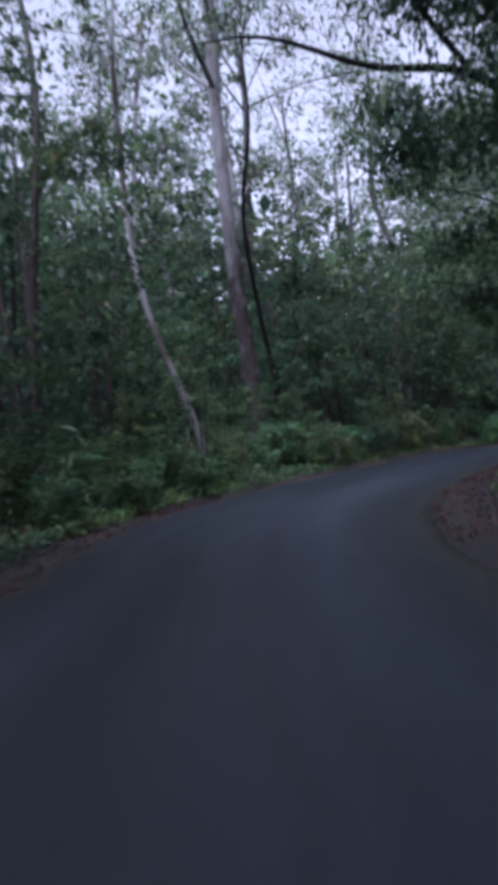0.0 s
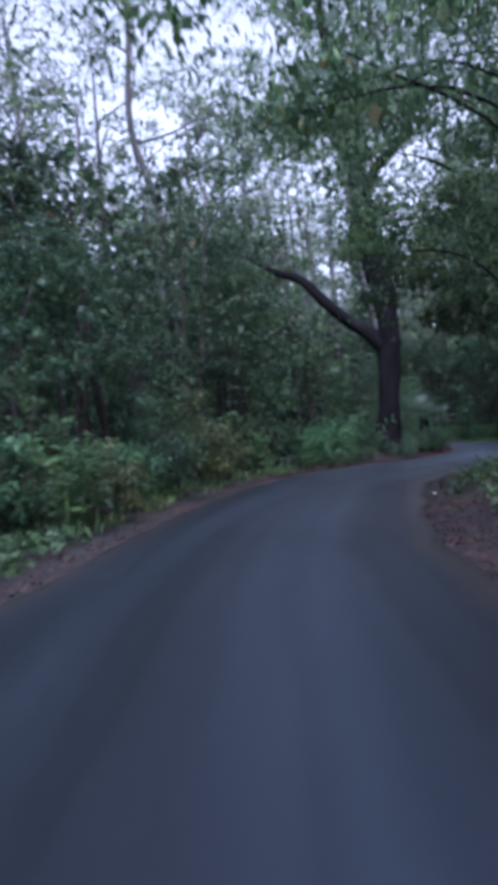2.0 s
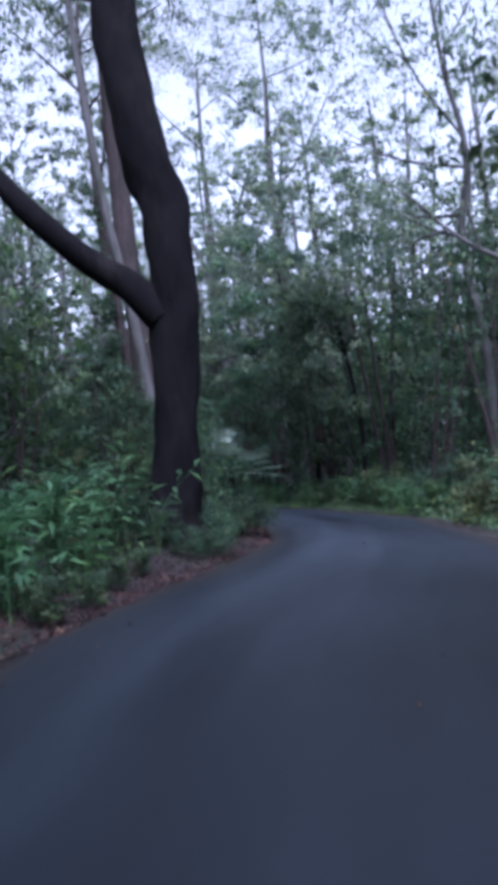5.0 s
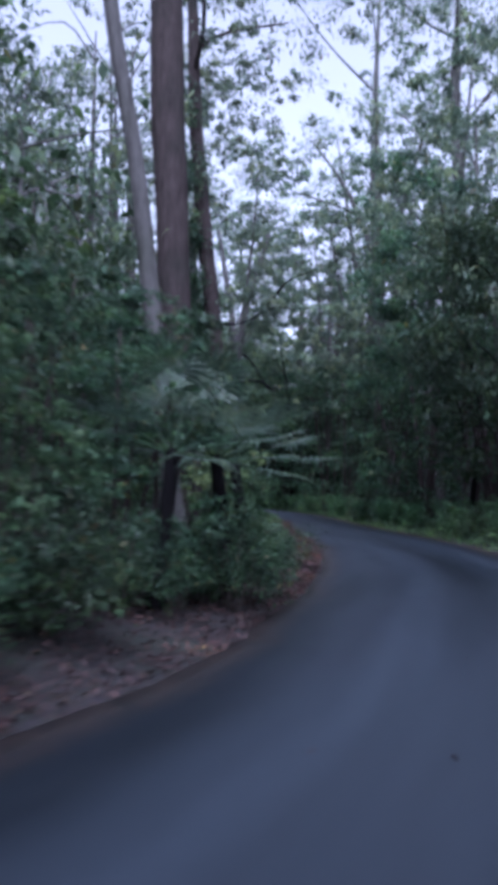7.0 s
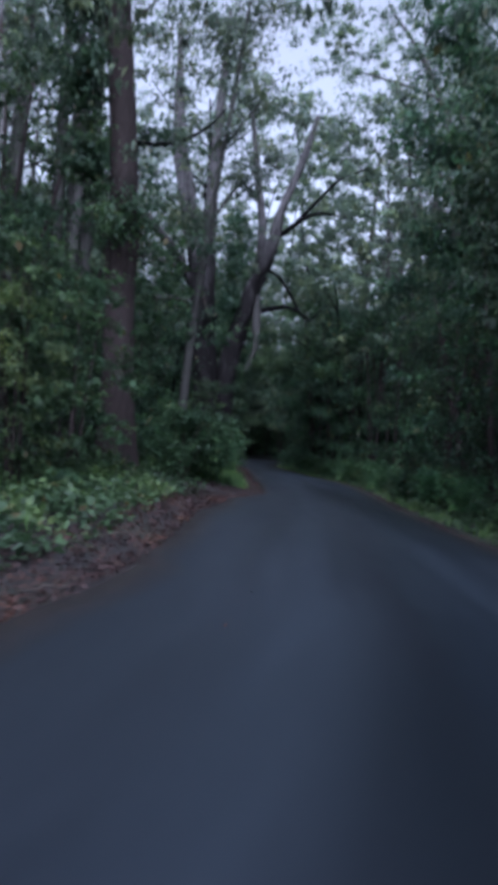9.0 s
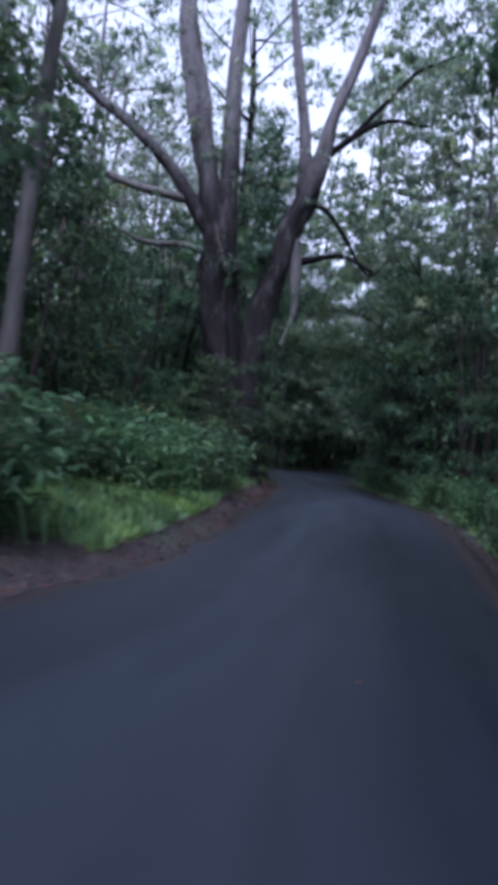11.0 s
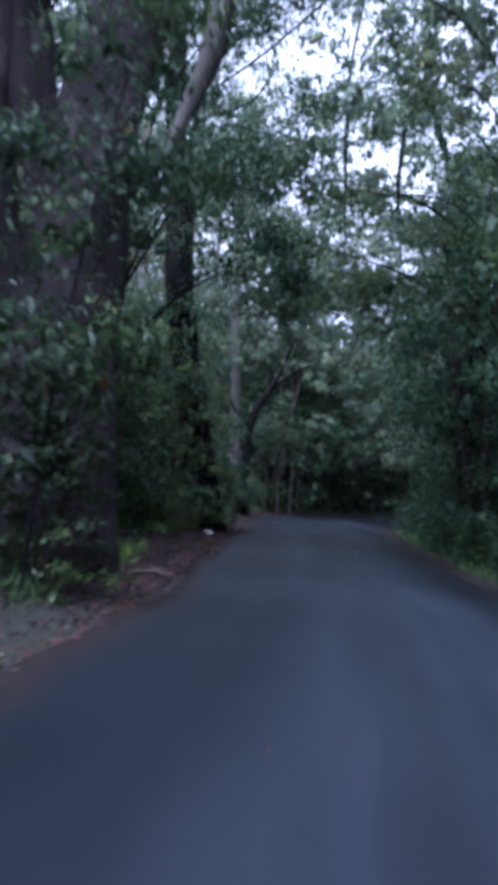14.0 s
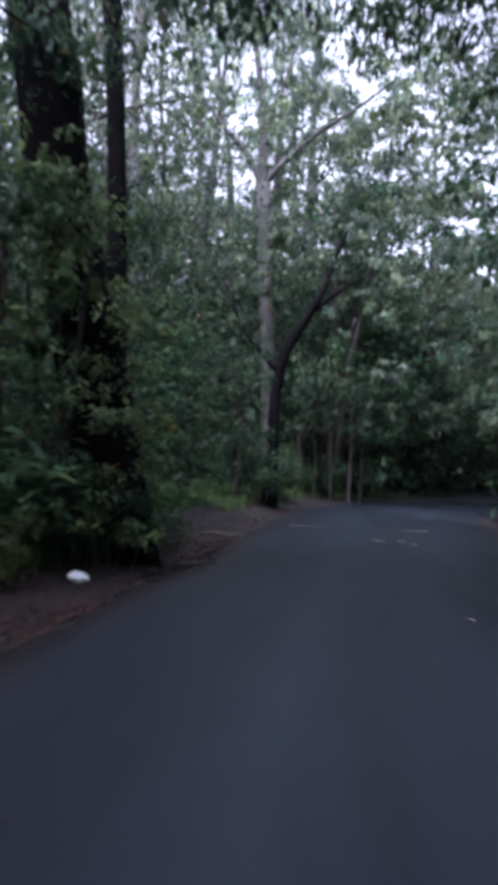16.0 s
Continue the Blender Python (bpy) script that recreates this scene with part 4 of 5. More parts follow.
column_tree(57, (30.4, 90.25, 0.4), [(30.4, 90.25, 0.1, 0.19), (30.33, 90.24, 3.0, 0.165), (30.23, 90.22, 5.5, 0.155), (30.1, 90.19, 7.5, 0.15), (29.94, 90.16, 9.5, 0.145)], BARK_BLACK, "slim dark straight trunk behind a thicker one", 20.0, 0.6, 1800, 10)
snag()
far_gum()
KEEP.append((13.0, 26.4, 1.2))


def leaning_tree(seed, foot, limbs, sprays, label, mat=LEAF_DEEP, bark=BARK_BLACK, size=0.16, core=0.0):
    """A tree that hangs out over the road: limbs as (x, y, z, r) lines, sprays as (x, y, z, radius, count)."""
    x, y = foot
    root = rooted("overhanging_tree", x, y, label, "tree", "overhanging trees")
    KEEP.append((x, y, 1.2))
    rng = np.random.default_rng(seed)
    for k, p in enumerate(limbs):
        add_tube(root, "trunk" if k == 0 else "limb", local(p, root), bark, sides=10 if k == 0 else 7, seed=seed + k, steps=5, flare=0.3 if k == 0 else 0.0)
    o = root.location
    add_crown(root, rng, [(a - o.x, b - o.y, c - o.z, r, r, r * 0.6, n) for a, b, c, r, n in sprays], mat, size, core=core, width=0.4, tilt=-42, spread=26, bunch=20, tight=0.36)
    return root


def overhang(seed, station, off, tall, reach, label, low=3.6, count=5200, size=0.16, mat=LEAF_DEEP, spread_along=0.55, core=0.0):
    """A roadside tree whose outer branches reach sideways over the lane."""
    rng = np.random.default_rng(seed)
    x, y = place(station, off)
    g = float(height(x, y)[0])
    limbs = [[(x, y, g - 0.2, 0.10), (x + rng.normal(0, 0.2), y + rng.normal(0, 0.2), g + tall * 0.35, 0.11), (*place(station, off * 0.9), g + tall * 0.7, 0.07), (*place(station + 0.1, off * 0.8), g + tall, 0.04)]]
    sprays = []
    k = 34
    for i in range(k):
        o = off + (reach - off) * rng.uniform(0.0, 1.0) ** 0.8
        st = station + rng.uniform(-spread_along, spread_along)
        h = g + rng.uniform(low, tall)
        ex, ey = place(st, o)
        if i % 3 == 0:
            hx, hy = place(station + (st - station) * 0.4, off * 0.9 + (o - off) * 0.4)
            limbs.append([(*place(station, off * 0.95), max(g + 1.5, h - tall * 0.22), 0.032), (hx, hy, h - 0.3, 0.022), (ex, ey, h + 0.1, 0.012)])
        sprays.append((ex, ey, h, rng.uniform(0.7, 1.25), count / k))
    return leaning_tree(seed, (x, y), limbs, sprays, label, mat, size=size, core=core)


overhang(151, 3.6, 4.8, 11.0, -0.6, "leafy tree reaching out over the lane from the verge", 3.9, 22000, 0.11, LEAF_MID, core=0.08)
overhang(152, 5.0, 4.6, 10.5, 0.0, "drooping dark-leaved tree arching over the bend", 4.3, 22000, 0.11, LEAF_MID, core=0.08)
overhang(153, 5.9, 4.4, 9.5, 1.6, "dense drooping tree beside the bend", 3.4, 11000, mat=LEAF_MID, core=0.14)
overhang(154, 16.9, -5.2, 11.0, -0.6, "dark tree with foliage drooping over the lane", 4.9, 25000, 0.105, core=0.14)
overhang(166, 17.1, 5.2, 13.5, -1.0, "tall leafy tree arching over the straight", 6.5, 16000, 0.115, LEAF_MID, core=0.08)
overhang(155, 15.9, -6.0, 10.0, -2.4, "leafy tree crowding the giant trunk", 5.0, 7000, 0.125, core=0.12)
overhang(160, 2.0, 4.9, 10.5, 1.8, "dark leafy tree leaning in over the first stretch", 3.4, 22000, 0.12, core=0.12)
leaning_tree(161, (29.9, 72.7), [[(29.9, 72.7, 0.1, 0.014), (30.1, 72.6, 2.5, 0.012), (30.5, 72.5, 5.0, 0.008)]],
             [(30.4, 72.5, 2.6, 0.7, 420), (30.7, 72.4, 4.0, 0.75, 520), (30.9, 72.3, 5.4, 0.75, 520), (31.0, 72.4, 6.8, 0.7, 420), (30.2, 72.6, 5.0, 0.6, 300), (30.0, 72.4, 3.4, 0.6, 300), (29.9, 72.9, 1.6, 0.6, 420), (30.2, 72.6, 2.2, 0.6, 420), (29.6, 72.5, 2.6, 0.6, 420), (29.7, 72.6, 4.2, 0.6, 420)], "slim leafy tree beside the giant trunk", size=0.095, core=0.16)
overhang(162, 11.1, 5.0, 11.5, 1.6, "dense dark tree leaning in over the lane", 4.3, 12000, 0.15, core=0.16)
bx, by = place(4.35, 4.4)
leaning_tree(163, (bx, by), [[(bx, by, 0.0, 0.06), (bx - 0.3, by + 0.2, 2.2, 0.045), (bx - 1.2, by + 0.5, 4.0, 0.022), (bx - 2.4, by + 1.0, 4.4, 0.012), (7.6, 12.1, 4.0, 0.008)]],
             [(7.9, 12.0, 3.8, 0.5, 360), (8.5, 11.8, 4.4, 0.7, 520), (8.0, 12.3, 4.7, 0.5, 320), (9.2, 11.6, 5.2, 0.85, 560), (8.2, 12.4, 5.5, 0.8, 480), (9.0, 12.2, 4.2, 0.7, 420), (9.8, 11.4, 4.2, 0.8, 480)],
             "low leafy branch reaching out over the lane", LEAF_MID, size=0.11, core=0.12)
overhang(158, 12.0, 5.2, 14.0, 0.6, "tall creeper-hung tree leaning over the lane", 5.4, 13000, 0.15, core=0.12)
overhang(156, 18.6, 5.4, 13.0, 2.4, "tall dark tree leaning in over the straight", 4.6, 5600, 0.2)
fx, fy = place(2.3, 5.2)
leaning_tree(157, (fx, fy), [[(fx, fy, 0.1, 0.22), (fx - 0.2, fy + 0.2, 3.0, 0.17), (fx - 0.8, fy + 0.1, 5.4, 0.13), (6.1, 0.5, 7.2, 0.085), (4.4, 0.8, 7.7, 0.06), (2.6, 0.9, 8.5, 0.035), (1.2, 1.0, 8.6, 0.012)],
             [(6.1, 0.5, 7.2, 0.07), (5.0, 0.9, 9.2, 0.05), (4.2, 1.3, 11.2, 0.02)]],
             [(6.6, 1.6, 8.6, 1.3, 420), (7.4, 2.4, 7.0, 1.3, 500), (1.6, 1.4, 9.4, 0.9, 120), (4.4, 1.4, 11.0, 1.1, 200), (7.6, 1.0, 5.4, 1.0, 380), (7.8, 3.0, 9.6, 1.4, 500)], "tree with a long bare limb stretched across the lane")

leaning_tree(167, (25.3, 56.2), [[(25.3, 56.2, 0.1, 0.13), (25.4, 56.2, 4.0, 0.11), (25.7, 56.1, 8.0, 0.08), (26.1, 56.0, 12.0, 0.05), (26.3, 56.0, 15.0, 0.02)],
                                  [(25.6, 56.1, 7.2, 0.05), (26.3, 56.0, 8.4, 0.03), (27.0, 55.9, 9.0, 0.012)], [(25.8, 56.1, 9.4, 0.04), (26.7, 56.4, 10.8, 0.025), (27.3, 56.6, 11.8, 0.01)]],
             [(26.4, 56.0, 8.6, 0.8, 900), (26.9, 55.9, 9.3, 0.7, 700), (25.7, 56.2, 9.8, 0.8, 800), (26.7, 56.4, 11.0, 0.9, 1000), (25.9, 56.0, 12.2, 0.9, 1000), (26.6, 56.0, 13.4, 1.0, 1100), (26.2, 56.0, 15.0, 1.0, 1000), (25.1, 56.2, 7.4, 0.7, 600)],
             "slim gum with airy grey-green foliage at the verge", LEAF_GUM, BARK_GREY, 0.12, 0.05)
hx, hy = place(19.6, 6.0)
leaning_tree(159, (hx, hy), [[(hx, hy, 0.0, 0.30), (hx - 0.2, hy - 0.2, 6.0, 0.26), (hx - 0.5, hy - 0.8, 12.0, 0.20), (39.2, 98.0, 18.0, 0.15), (38.3, 96.6, 23.0, 0.11), (37.5, 96.2, 26.0, 0.06)],
             [(38.0, 96.4, 24.0, 0.03), (37.75, 95.9, 20.0, 0.05), (37.6, 95.7, 16.0, 0.08), (37.45, 95.6, 13.2, 0.075), (37.75, 95.6, 10.6, 0.03)],
             [(37.6, 96.2, 25.6, 0.03), (36.0, 95.9, 22.0, 0.04), (35.4, 95.9, 18.5, 0.06), (35.35, 95.9, 15.6, 0.075), (35.5, 95.9, 13.0, 0.06), (35.6, 95.9, 10.7, 0.025)]],
             [(39.5, 98.0, 18.0, 1.4, 300), (38.2, 96.4, 25.5, 1.6, 360), (40.6, 98.8, 14.5, 1.3, 300), (36.6, 95.6, 24.6, 1.4, 260), (38.8, 97, 22, 1.3, 260)], "tree trailing two bare dead branches above the lane", LEAF_GUM, BARK_BLACK, 0.24)


def sapling(seed, x, y, tall, r):
    root = rooted("sapling", x, y, "thin brown sapling pole in the forest gloom", "tree", "saplings at the bend")
    rng = np.random.default_rng(seed)
    add_tube(root, "trunk", [(0, 0, -0.2, r), (rng.normal(0, 0.1), 0.02, tall * 0.5, r * 0.5), (rng.normal(0, 0.25), 0, tall, r * 0.3)], BARK_RED, sides=7, seed=seed, steps=4)
    add_crown(root, rng, [(0, 0, tall, 1.0, 1.0, 0.8, 500)], LEAF_DEEP, 0.15)


for k, (sx, sy, sh, sr) in enumerate([(33.25, 105.8, 4.0, 0.07), (34.6, 107.6, 4.2, 0.055), (35.3, 108.6, 4.6, 0.07), (33.9, 108.4, 3.8, 0.05), (35.9, 110.8, 4.5, 0.06), (31.6, 99.0, 3.6, 0.05)]):
    sapling(500 + k, sx, sy, sh, sr)

# ---- the forest on both sides ----
gums = [gum_tree(101, 22, BARK_GUM, "tall pale forest gum with an open airy crown"), gum_tree(102, 25, BARK_GREY, "tall grey-barked gum with a high thin crown"),
        gum_tree(103, 19, BARK_GUM, "slender pale gum with sparse drooping foliage"), gum_tree(104, 23, BARK_GREY, "grey gum with crooked rising limbs")]
near_lush = [understorey_tree(111, 5.6, LEAF_DEEP, "dense dark-leaved rainforest tree", 6400, 0.06, 0.105, 0.10), understorey_tree(112, 4.2, LEAF_MID, "bushy small tree with mid-green foliage", 5600, 0.05, 0.098, 0.10),
             understorey_tree(113, 7.4, LEAF_DEEP, "leafy tree draped in layered sprays", 7600, 0.06, 0.115, 0.11)]
near_pale = understorey_tree(119, 4.4, LEAF_PALE, "bushy tree of bright yellow-green leaves at the verge", 5600, 0.12, 0.095, 0.10)
lifted = [understorey_tree(117, 7.2, LEAF_DEEP, "leafy tree with bare dark stems beneath its crown", 7800, 0.34, 0.11, 0.12, 1.15),
          understorey_tree(118, 5.6, LEAF_PALE, "yellow-green tree on thin bare stems", 6600, 0.30, 0.10, 0.12, 1.2)]
lush = [understorey_tree(114, 9.5, LEAF_DEEP, "tall rainforest tree hung with creepers", 5200, 0.04, 0.165, 0.14), understorey_tree(115, 12.5, LEAF_DEEP, "high leafy tree wrapped in creepers", 6200, 0.04, 0.17, 0.14, 0.8),
        understorey_tree(116, 7.5, LEAF_MID, "spreading young tree with layered branches", 4600, 0.05, 0.155, 0.14)]
bushes = [shrub(121, 1.5, LEAF_MID, "leafy green roadside shrub", 2000, 0.11), shrub(122, 2.1, LEAF_DEEP, "dark glossy roadside bush", 2600, 0.105), shrub(123, 1.1, LEAF_LUSH, "low bright green shrub", 1500, 0.10),
          shrub(124, 1.7, LEAF_PALE, "yellow-green shrub with leaves coloured pale as if lit", 2000, 0.11)]
canes = [cane_plant(131, 1.35, LEAF_LUSH, "clump of ginger-like plants with long leaves"), cane_plant(132, 1.0, LEAF_MID, "broad-leaved clump beside the road", 20), cane_plant(133, 1.6, LEAF_MID, "tall arching cane clump with strap leaves", 30)]
palms = [fan_palm(141, 3.6, "fan palm with drooping pleated fronds at the verge")]


def set_out(proto, spots, seed, tip=4, itself=False):
    """Copies of one plant at (x, y, size); itself: the plant built stands at the first spot."""
    rng = np.random.default_rng(seed)
    for i, (x, y, k) in enumerate(spots):
        TAKEN.append((x, y))
        m = pose(x, y, float(height(x, y)[0]) - 0.04, rng.normal(0, tip), rng.normal(0, tip), rng.uniform(0, 360)) @ Matrix.Scale(k, 4)
        if itself and i == 0:
            proto.matrix_basis = m
        else:
            copy_thing(proto, m)


# open spots that stay free of trees, though not of low plants
OPEN = [(28.6, 71.2, 2.6), (27.6, 67.2, 2.4), (27.0, 63.2, 2.2), (11.6, 25.2, 2.2), (10.6, 22.6, 2.2), (9.0, 20.3, 1.6), (24.4, 47.6, 1.8), (26.2, 57.6, 2.2)]
KEEP += OPEN
# dense growth along the verge on the inner side of the lane
set_out(near_lush[1], [(1.7, 11.7, 0.6), (0.5, 11.0, 0.62), (-1.6, 11.8, 1.1), (4.8, 19.0, 0.7),
                       (15.6, 31.3, 0.62), (30.3, 85.6, 0.9), (28.3, 72.3, 0.95), (0.2, 4.8, 0.66), (30.0, 89.8, 0.8), (29.8, 94.2, 0.9), (29.2, 83.8, 0.95), (22.6, 48.4, 0.85), (21.9, 45.6, 0.8), (27.2, 72.6, 0.8), (28.4, 78.2, 0.9), (29.3, 80.2, 0.85)], 231)
set_out(near_lush[2], [(-2.0, 0.3, 1.2), (-3.8, 3.6, 1.0), (-2.3, -2.6, 0.9), (-3.2, 7.4, 0.95), (7.2, 25.2, 1.05), (9.0, 27.8, 1.1), (6.0, 28.2, 1.2), (4.6, 22.6, 0.95), (20.0, 44.2, 0.6), (21.0, 49.4, 0.65), (24.6, 70.2, 0.85), (24.0, 64.6, 0.9), (26.6, 80.4, 1.0), (28.0, 88.0, 1.0),
                       (29.4, 95.0, 1.0)], 232)
set_out(near_lush[0], [(1.0, 14.8, 0.9), (2.2, 18.4, 1.0), (16.2, 35.8, 0.85), (17.0, 38.6, 0.9), (18.6, 42.4, 0.9), (29.8, 91.4, 0.9), (29.4, 97.4, 0.9)], 233)
set_out(near_lush[2], [(5.8, 21.4, 1.25), (7.4, 23.4, 1.0)], 239)
set_out(lifted[0], [(-5.2, 14.2, 0.9), (2.6, 14.8, 0.85), (3.4, 17.2, 1.2), (1.6, 18.0, 1.1), (17.0, 36.0, 0.6), (18.0, 38.0, 0.62), (20.6, 47.2, 0.62), (27.8, 80.6, 0.95)], 261, itself=True)
set_out(near_lush[1], [(15.8, 30.2, 0.5)], 240)
set_out(lifted[1], [(19.4, 39.4, 0.62), (20.2, 42.6, 0.7), (21.4, 45.2, 0.75), (18.6, 41.6, 0.7)], 262, itself=True)
set_out(bushes[1], [(15.5, 29.3, 0.5), (16.2, 30.4, 0.65), (13.5, 28.3, 0.5), (12.8, 28.8, 0.6), (14.3, 27.9, 0.3), (14.0, 28.3, 0.36), (14.9, 28.0, 0.32), (15.3, 28.6, 0.45)], 244)
set_out(bushes[0], [*[(*place(a, float(left_edge(a)) - b), c) for a, b, c in [(9.1, 1.2, 0.3), (9.35, 1.5, 0.34), (9.6, 1.9, 0.4), (9.85, 1.5, 0.3), (10.1, 1.8, 0.36), (10.3, 2.3, 0.42), (10.55, 1.6, 0.3), (10.8, 1.9, 0.34)]], (0.2, -0.8, 0.5), (-0.3, -3.2, 0.5), (0.6, 2.2, 0.45)], 252)
set_out(bushes[1], [(31.2, 86.4, 0.45), (31.5, 87.0, 0.4), (30.0, 85.6, 0.6), (32.3, 100.1, 0.95), (31.7, 100.6, 1.1)], 246)
set_out(near_pale, [(30.75, 86.2, 0.9), (-0.7, 1.6, 0.5)], 268, itself=True)
set_out(canes[2], [(31.0, 86.0, 0.65), (30.7, 85.6, 0.75), (30.2, 84.9, 0.8), (30.0, 82.2, 0.8)], 247)
# pale shrubs here paint in the daylight that reaches this verge
set_out(bushes[3], [(30.75, 84.2, 0.42), (30.3, 83.3, 0.5), (30.1, 84.4, 0.55), (30.5, 82.4, 0.4), (29.6, 83.2, 0.6)], 263)
set_out(canes[0], [(*place(6.35, -3.9), 1.0), (*place(6.65, -4.3), 1.1), (*place(6.05, -3.7), 0.8)], 264)
set_out(near_lush[1], [(29.85, 73.3, 0.5), (29.2, 72.9, 0.6)], 248)
set_out(canes[2], [(25.6, 62.5, 1.0), (26.4, 63.8, 1.05), (25.0, 64.6, 1.1), (27.0, 65.4, 1.0), (26.0, 66.4, 1.1), (24.6, 61.6, 1.0), (27.6, 67.6, 1.0), (25.4, 60.6, 0.8)], 245)
set_out(lush[0], [(26.2, 80.0, 1.1), (24.8, 84.0, 1.1), (24.0, 72.0, 1.0), (22.4, 68.0, 1.1), (25.0, 78.0, 1.0), (-4.8, 1.2, 0.75), (-4.4, 4.8, 0.78), (-5.6, 6.0, 0.85), (-6.2, 10.4, 1.0), (-4.4, 13.2, 0.85), (-7.2, 15.0, 1.05), (-3.0, 17.0, 0.9), (-0.8, 20.4, 0.95), (1.6, 23.4, 0.85)], 236)
# tall leafy wall on the outer side of the lane
wall = [(9.6, 6.6, 0.80), (10.4, 6.2, 0.95), (11.2, 6.8, 1.1), (11.9, 6.2, 1.05), (12.6, 7.0, 1.1), (13.3, 6.6, 0.95), (14.0, 7.2, 0.85), (14.8, 6.8, 0.78), (15.5, 7.0, 0.85), (16.2, 6.6, 0.95), (16.9, 6.4, 0.9),
        (17.6, 6.6, 0.98), (18.4, 6.2, 1.02), (19.2, 6.6, 1.0), (20.0, 6.2, 1.0), (20.9, 6.4, 0.9), (21.8, 6.0, 0.9)]
set_out(lush[1], [(*place(a, b), c) for a, b, c in wall[::2]], 234)
set_out(lush[0], [(*place(a, b), c * 1.25) for a, b, c in wall[1::2]], 235)
set_out(lush[1], [(*place(a, b), c) for a, b, c in [(20.6, -6.5, 0.85), (21.4, -5.2, 0.9), (22.0, -7.4, 1.0), (22.6, -4.8, 0.95), (23.2, -6.8, 1.05), (23.9, -4.6, 1.0), (24.6, -6.2, 1.05), (25.3, -4.8, 1.0)]], 237)
set_out(lush[1], [(*place(a, b), c) for a, b, c in [(15.2, 5.6, 0.8), (16.0, 5.8, 0.85), (16.7, 5.6, 0.85), (17.5, 5.4, 0.95), (18.3, 5.2, 1.1), (19.0, 5.4, 1.1), (13.7, 5.4, 0.75)]] + [(36.0, 119.0, 1.3), (38.5, 122.5, 1.35), (41.0, 125.5, 1.35), (34.0, 116.5, 1.2)], 265)
set_out(canes[0], [(*place(a, float(left_edge(a)) - b), c) for a, b, c in [(1.7, 1.0, 0.6), (1.95, 0.8, 0.55), (2.2, 0.9, 0.7), (2.45, 1.2, 0.75), (2.7, 1.0, 0.6), (2.05, 1.7, 0.9), (2.5, 2.0, 0.95)]], 266)
set_out(bushes[3], [(*place(a, float(left_edge(a)) - b), c) for a, b, c in [(2.3, 2.2, 0.8), (3.0, 1.6, 0.6), (3.3, 2.2, 0.9), (1.6, 2.0, 0.7), (3.9, 2.0, 0.7)]], 267)
set_out(canes[0], [(*place(a, b), c) for a, b, c in [(10.3, 4.0, 1.0), (10.9, 3.7, 1.1), (11.6, 3.5, 1.0), (12.3, 3.7, 0.9), (12.9, 3.6, 1.0), (13.6, 3.9, 0.9), (14.6, 3.9, 1.15), (15.2, 4.3, 1.2), (15.7, 4.0, 1.1), (16.4, 4.4, 1.0),
                                                      (17.4, 4.0, 1.1), (18.2, 3.9, 1.1), (18.9, 3.9, 0.9), (13.4, -3.6, 1.1), (13.8, -4.3, 1.25), (13.1, -4.4, 1.2), (12.7, -4.8, 1.1), (5.6, -3.9, 0.9)]], 238)

KEEP.append((10.0, 29.0, 3.5))
tall_spots = scatter_in(9, (-11, 13), (24, 46), 3.4, 241) + scatter_in(4, (-12, -3), (15, 36), 3.4, 251) + scatter_in(10, (34, 50), (54, 84), 3.4, 242) + scatter_in(13, (18, 48), (98, 128), 3.4, 243) + scatter_in(5, (12, 20), (56, 92), 3.4, 244)
tall_spots += scatter(8, (3, 24), (-17, -8.5), 3.4, 201) + scatter(5, (12, 25), (8.5, 16), 3.4, 202) + scatter(6, (9, 25), (6.0, 8.5), 2.6, 223, 2.2)
stand(gums, tall_spots, 203, (0.8, 1.2), 3.5)
stand(near_lush, scatter(6, (9, 20), (-9.5, -6.2), 2.2, 204, 2.0), 206, (0.75, 1.2), 4)
mid_spots = scatter(9, (4, 20), (-13, -9), 2.6, 216) + scatter(3, (6, 10), (5.6, 8), 2.3, 205, 2.6) + scatter(6, (10, 20), (8, 12), 2.6, 217) + scatter(7, (20.5, 24), (-8, -3.8), 2.0, 218)
stand(lush, mid_spots, 221, (0.8, 1.2), 4)
KEEP.pop(KEEP.index((10.0, 29.0, 3.5)))
KEEP += [(21.4, 38.4, 1.7), (22.2, 41.4, 1.9), (23.0, 44.6, 1.8), (20.4, 36.0, 1.5), (23.6, 47.2, 1.5), (24.0, 49.0, 1.6), (25.2, 51.0, 1.2)]
for spot in OPEN:
    KEEP.remove(spot)
KEEP.append((26.4, 57.4, 2.8))
stand(palms, [(18.5, 33.3), (17.4, 32.2), (19.7, 36.0)], 207, (0.72, 0.88), 4)
set_out(near_lush[0], [(17.2, 33.2, 0.68), (18.0, 34.6, 0.7), (16.3, 31.8, 0.62)], 269)
set_out(bushes[1], [(18.4, 32.7, 0.62), (18.9, 33.6, 0.5), (19.6, 35.3, 0.55), (17.7, 32.4, 0.5), (17.0, 31.7, 0.5), (19.1, 35.0, 0.45)], 270)
set_out(bushes[0], [(11.4, 24.4, 0.34), (12.2, 25.6, 0.36), (10.7, 23.6, 0.4), (13.0, 26.7, 0.34), (12.0, 26.6, 0.5), (10.4, 25.0, 0.6)], 271)
KEEP += [(11.4, 25.0, 2.4), (10.2, 22.6, 2.2), (16.6, 31.4, 1.7), (18.2, 33.6, 1.7)]
CLEAR = [(31.5, 92.8, 1.6), (31.7, 95.3, 1.6), (32.0, 98.4, 1.5), (28.9, 70.4, 1.5), (30.1, 78.3, 1.5), (30.5, 80.8, 1.0)]


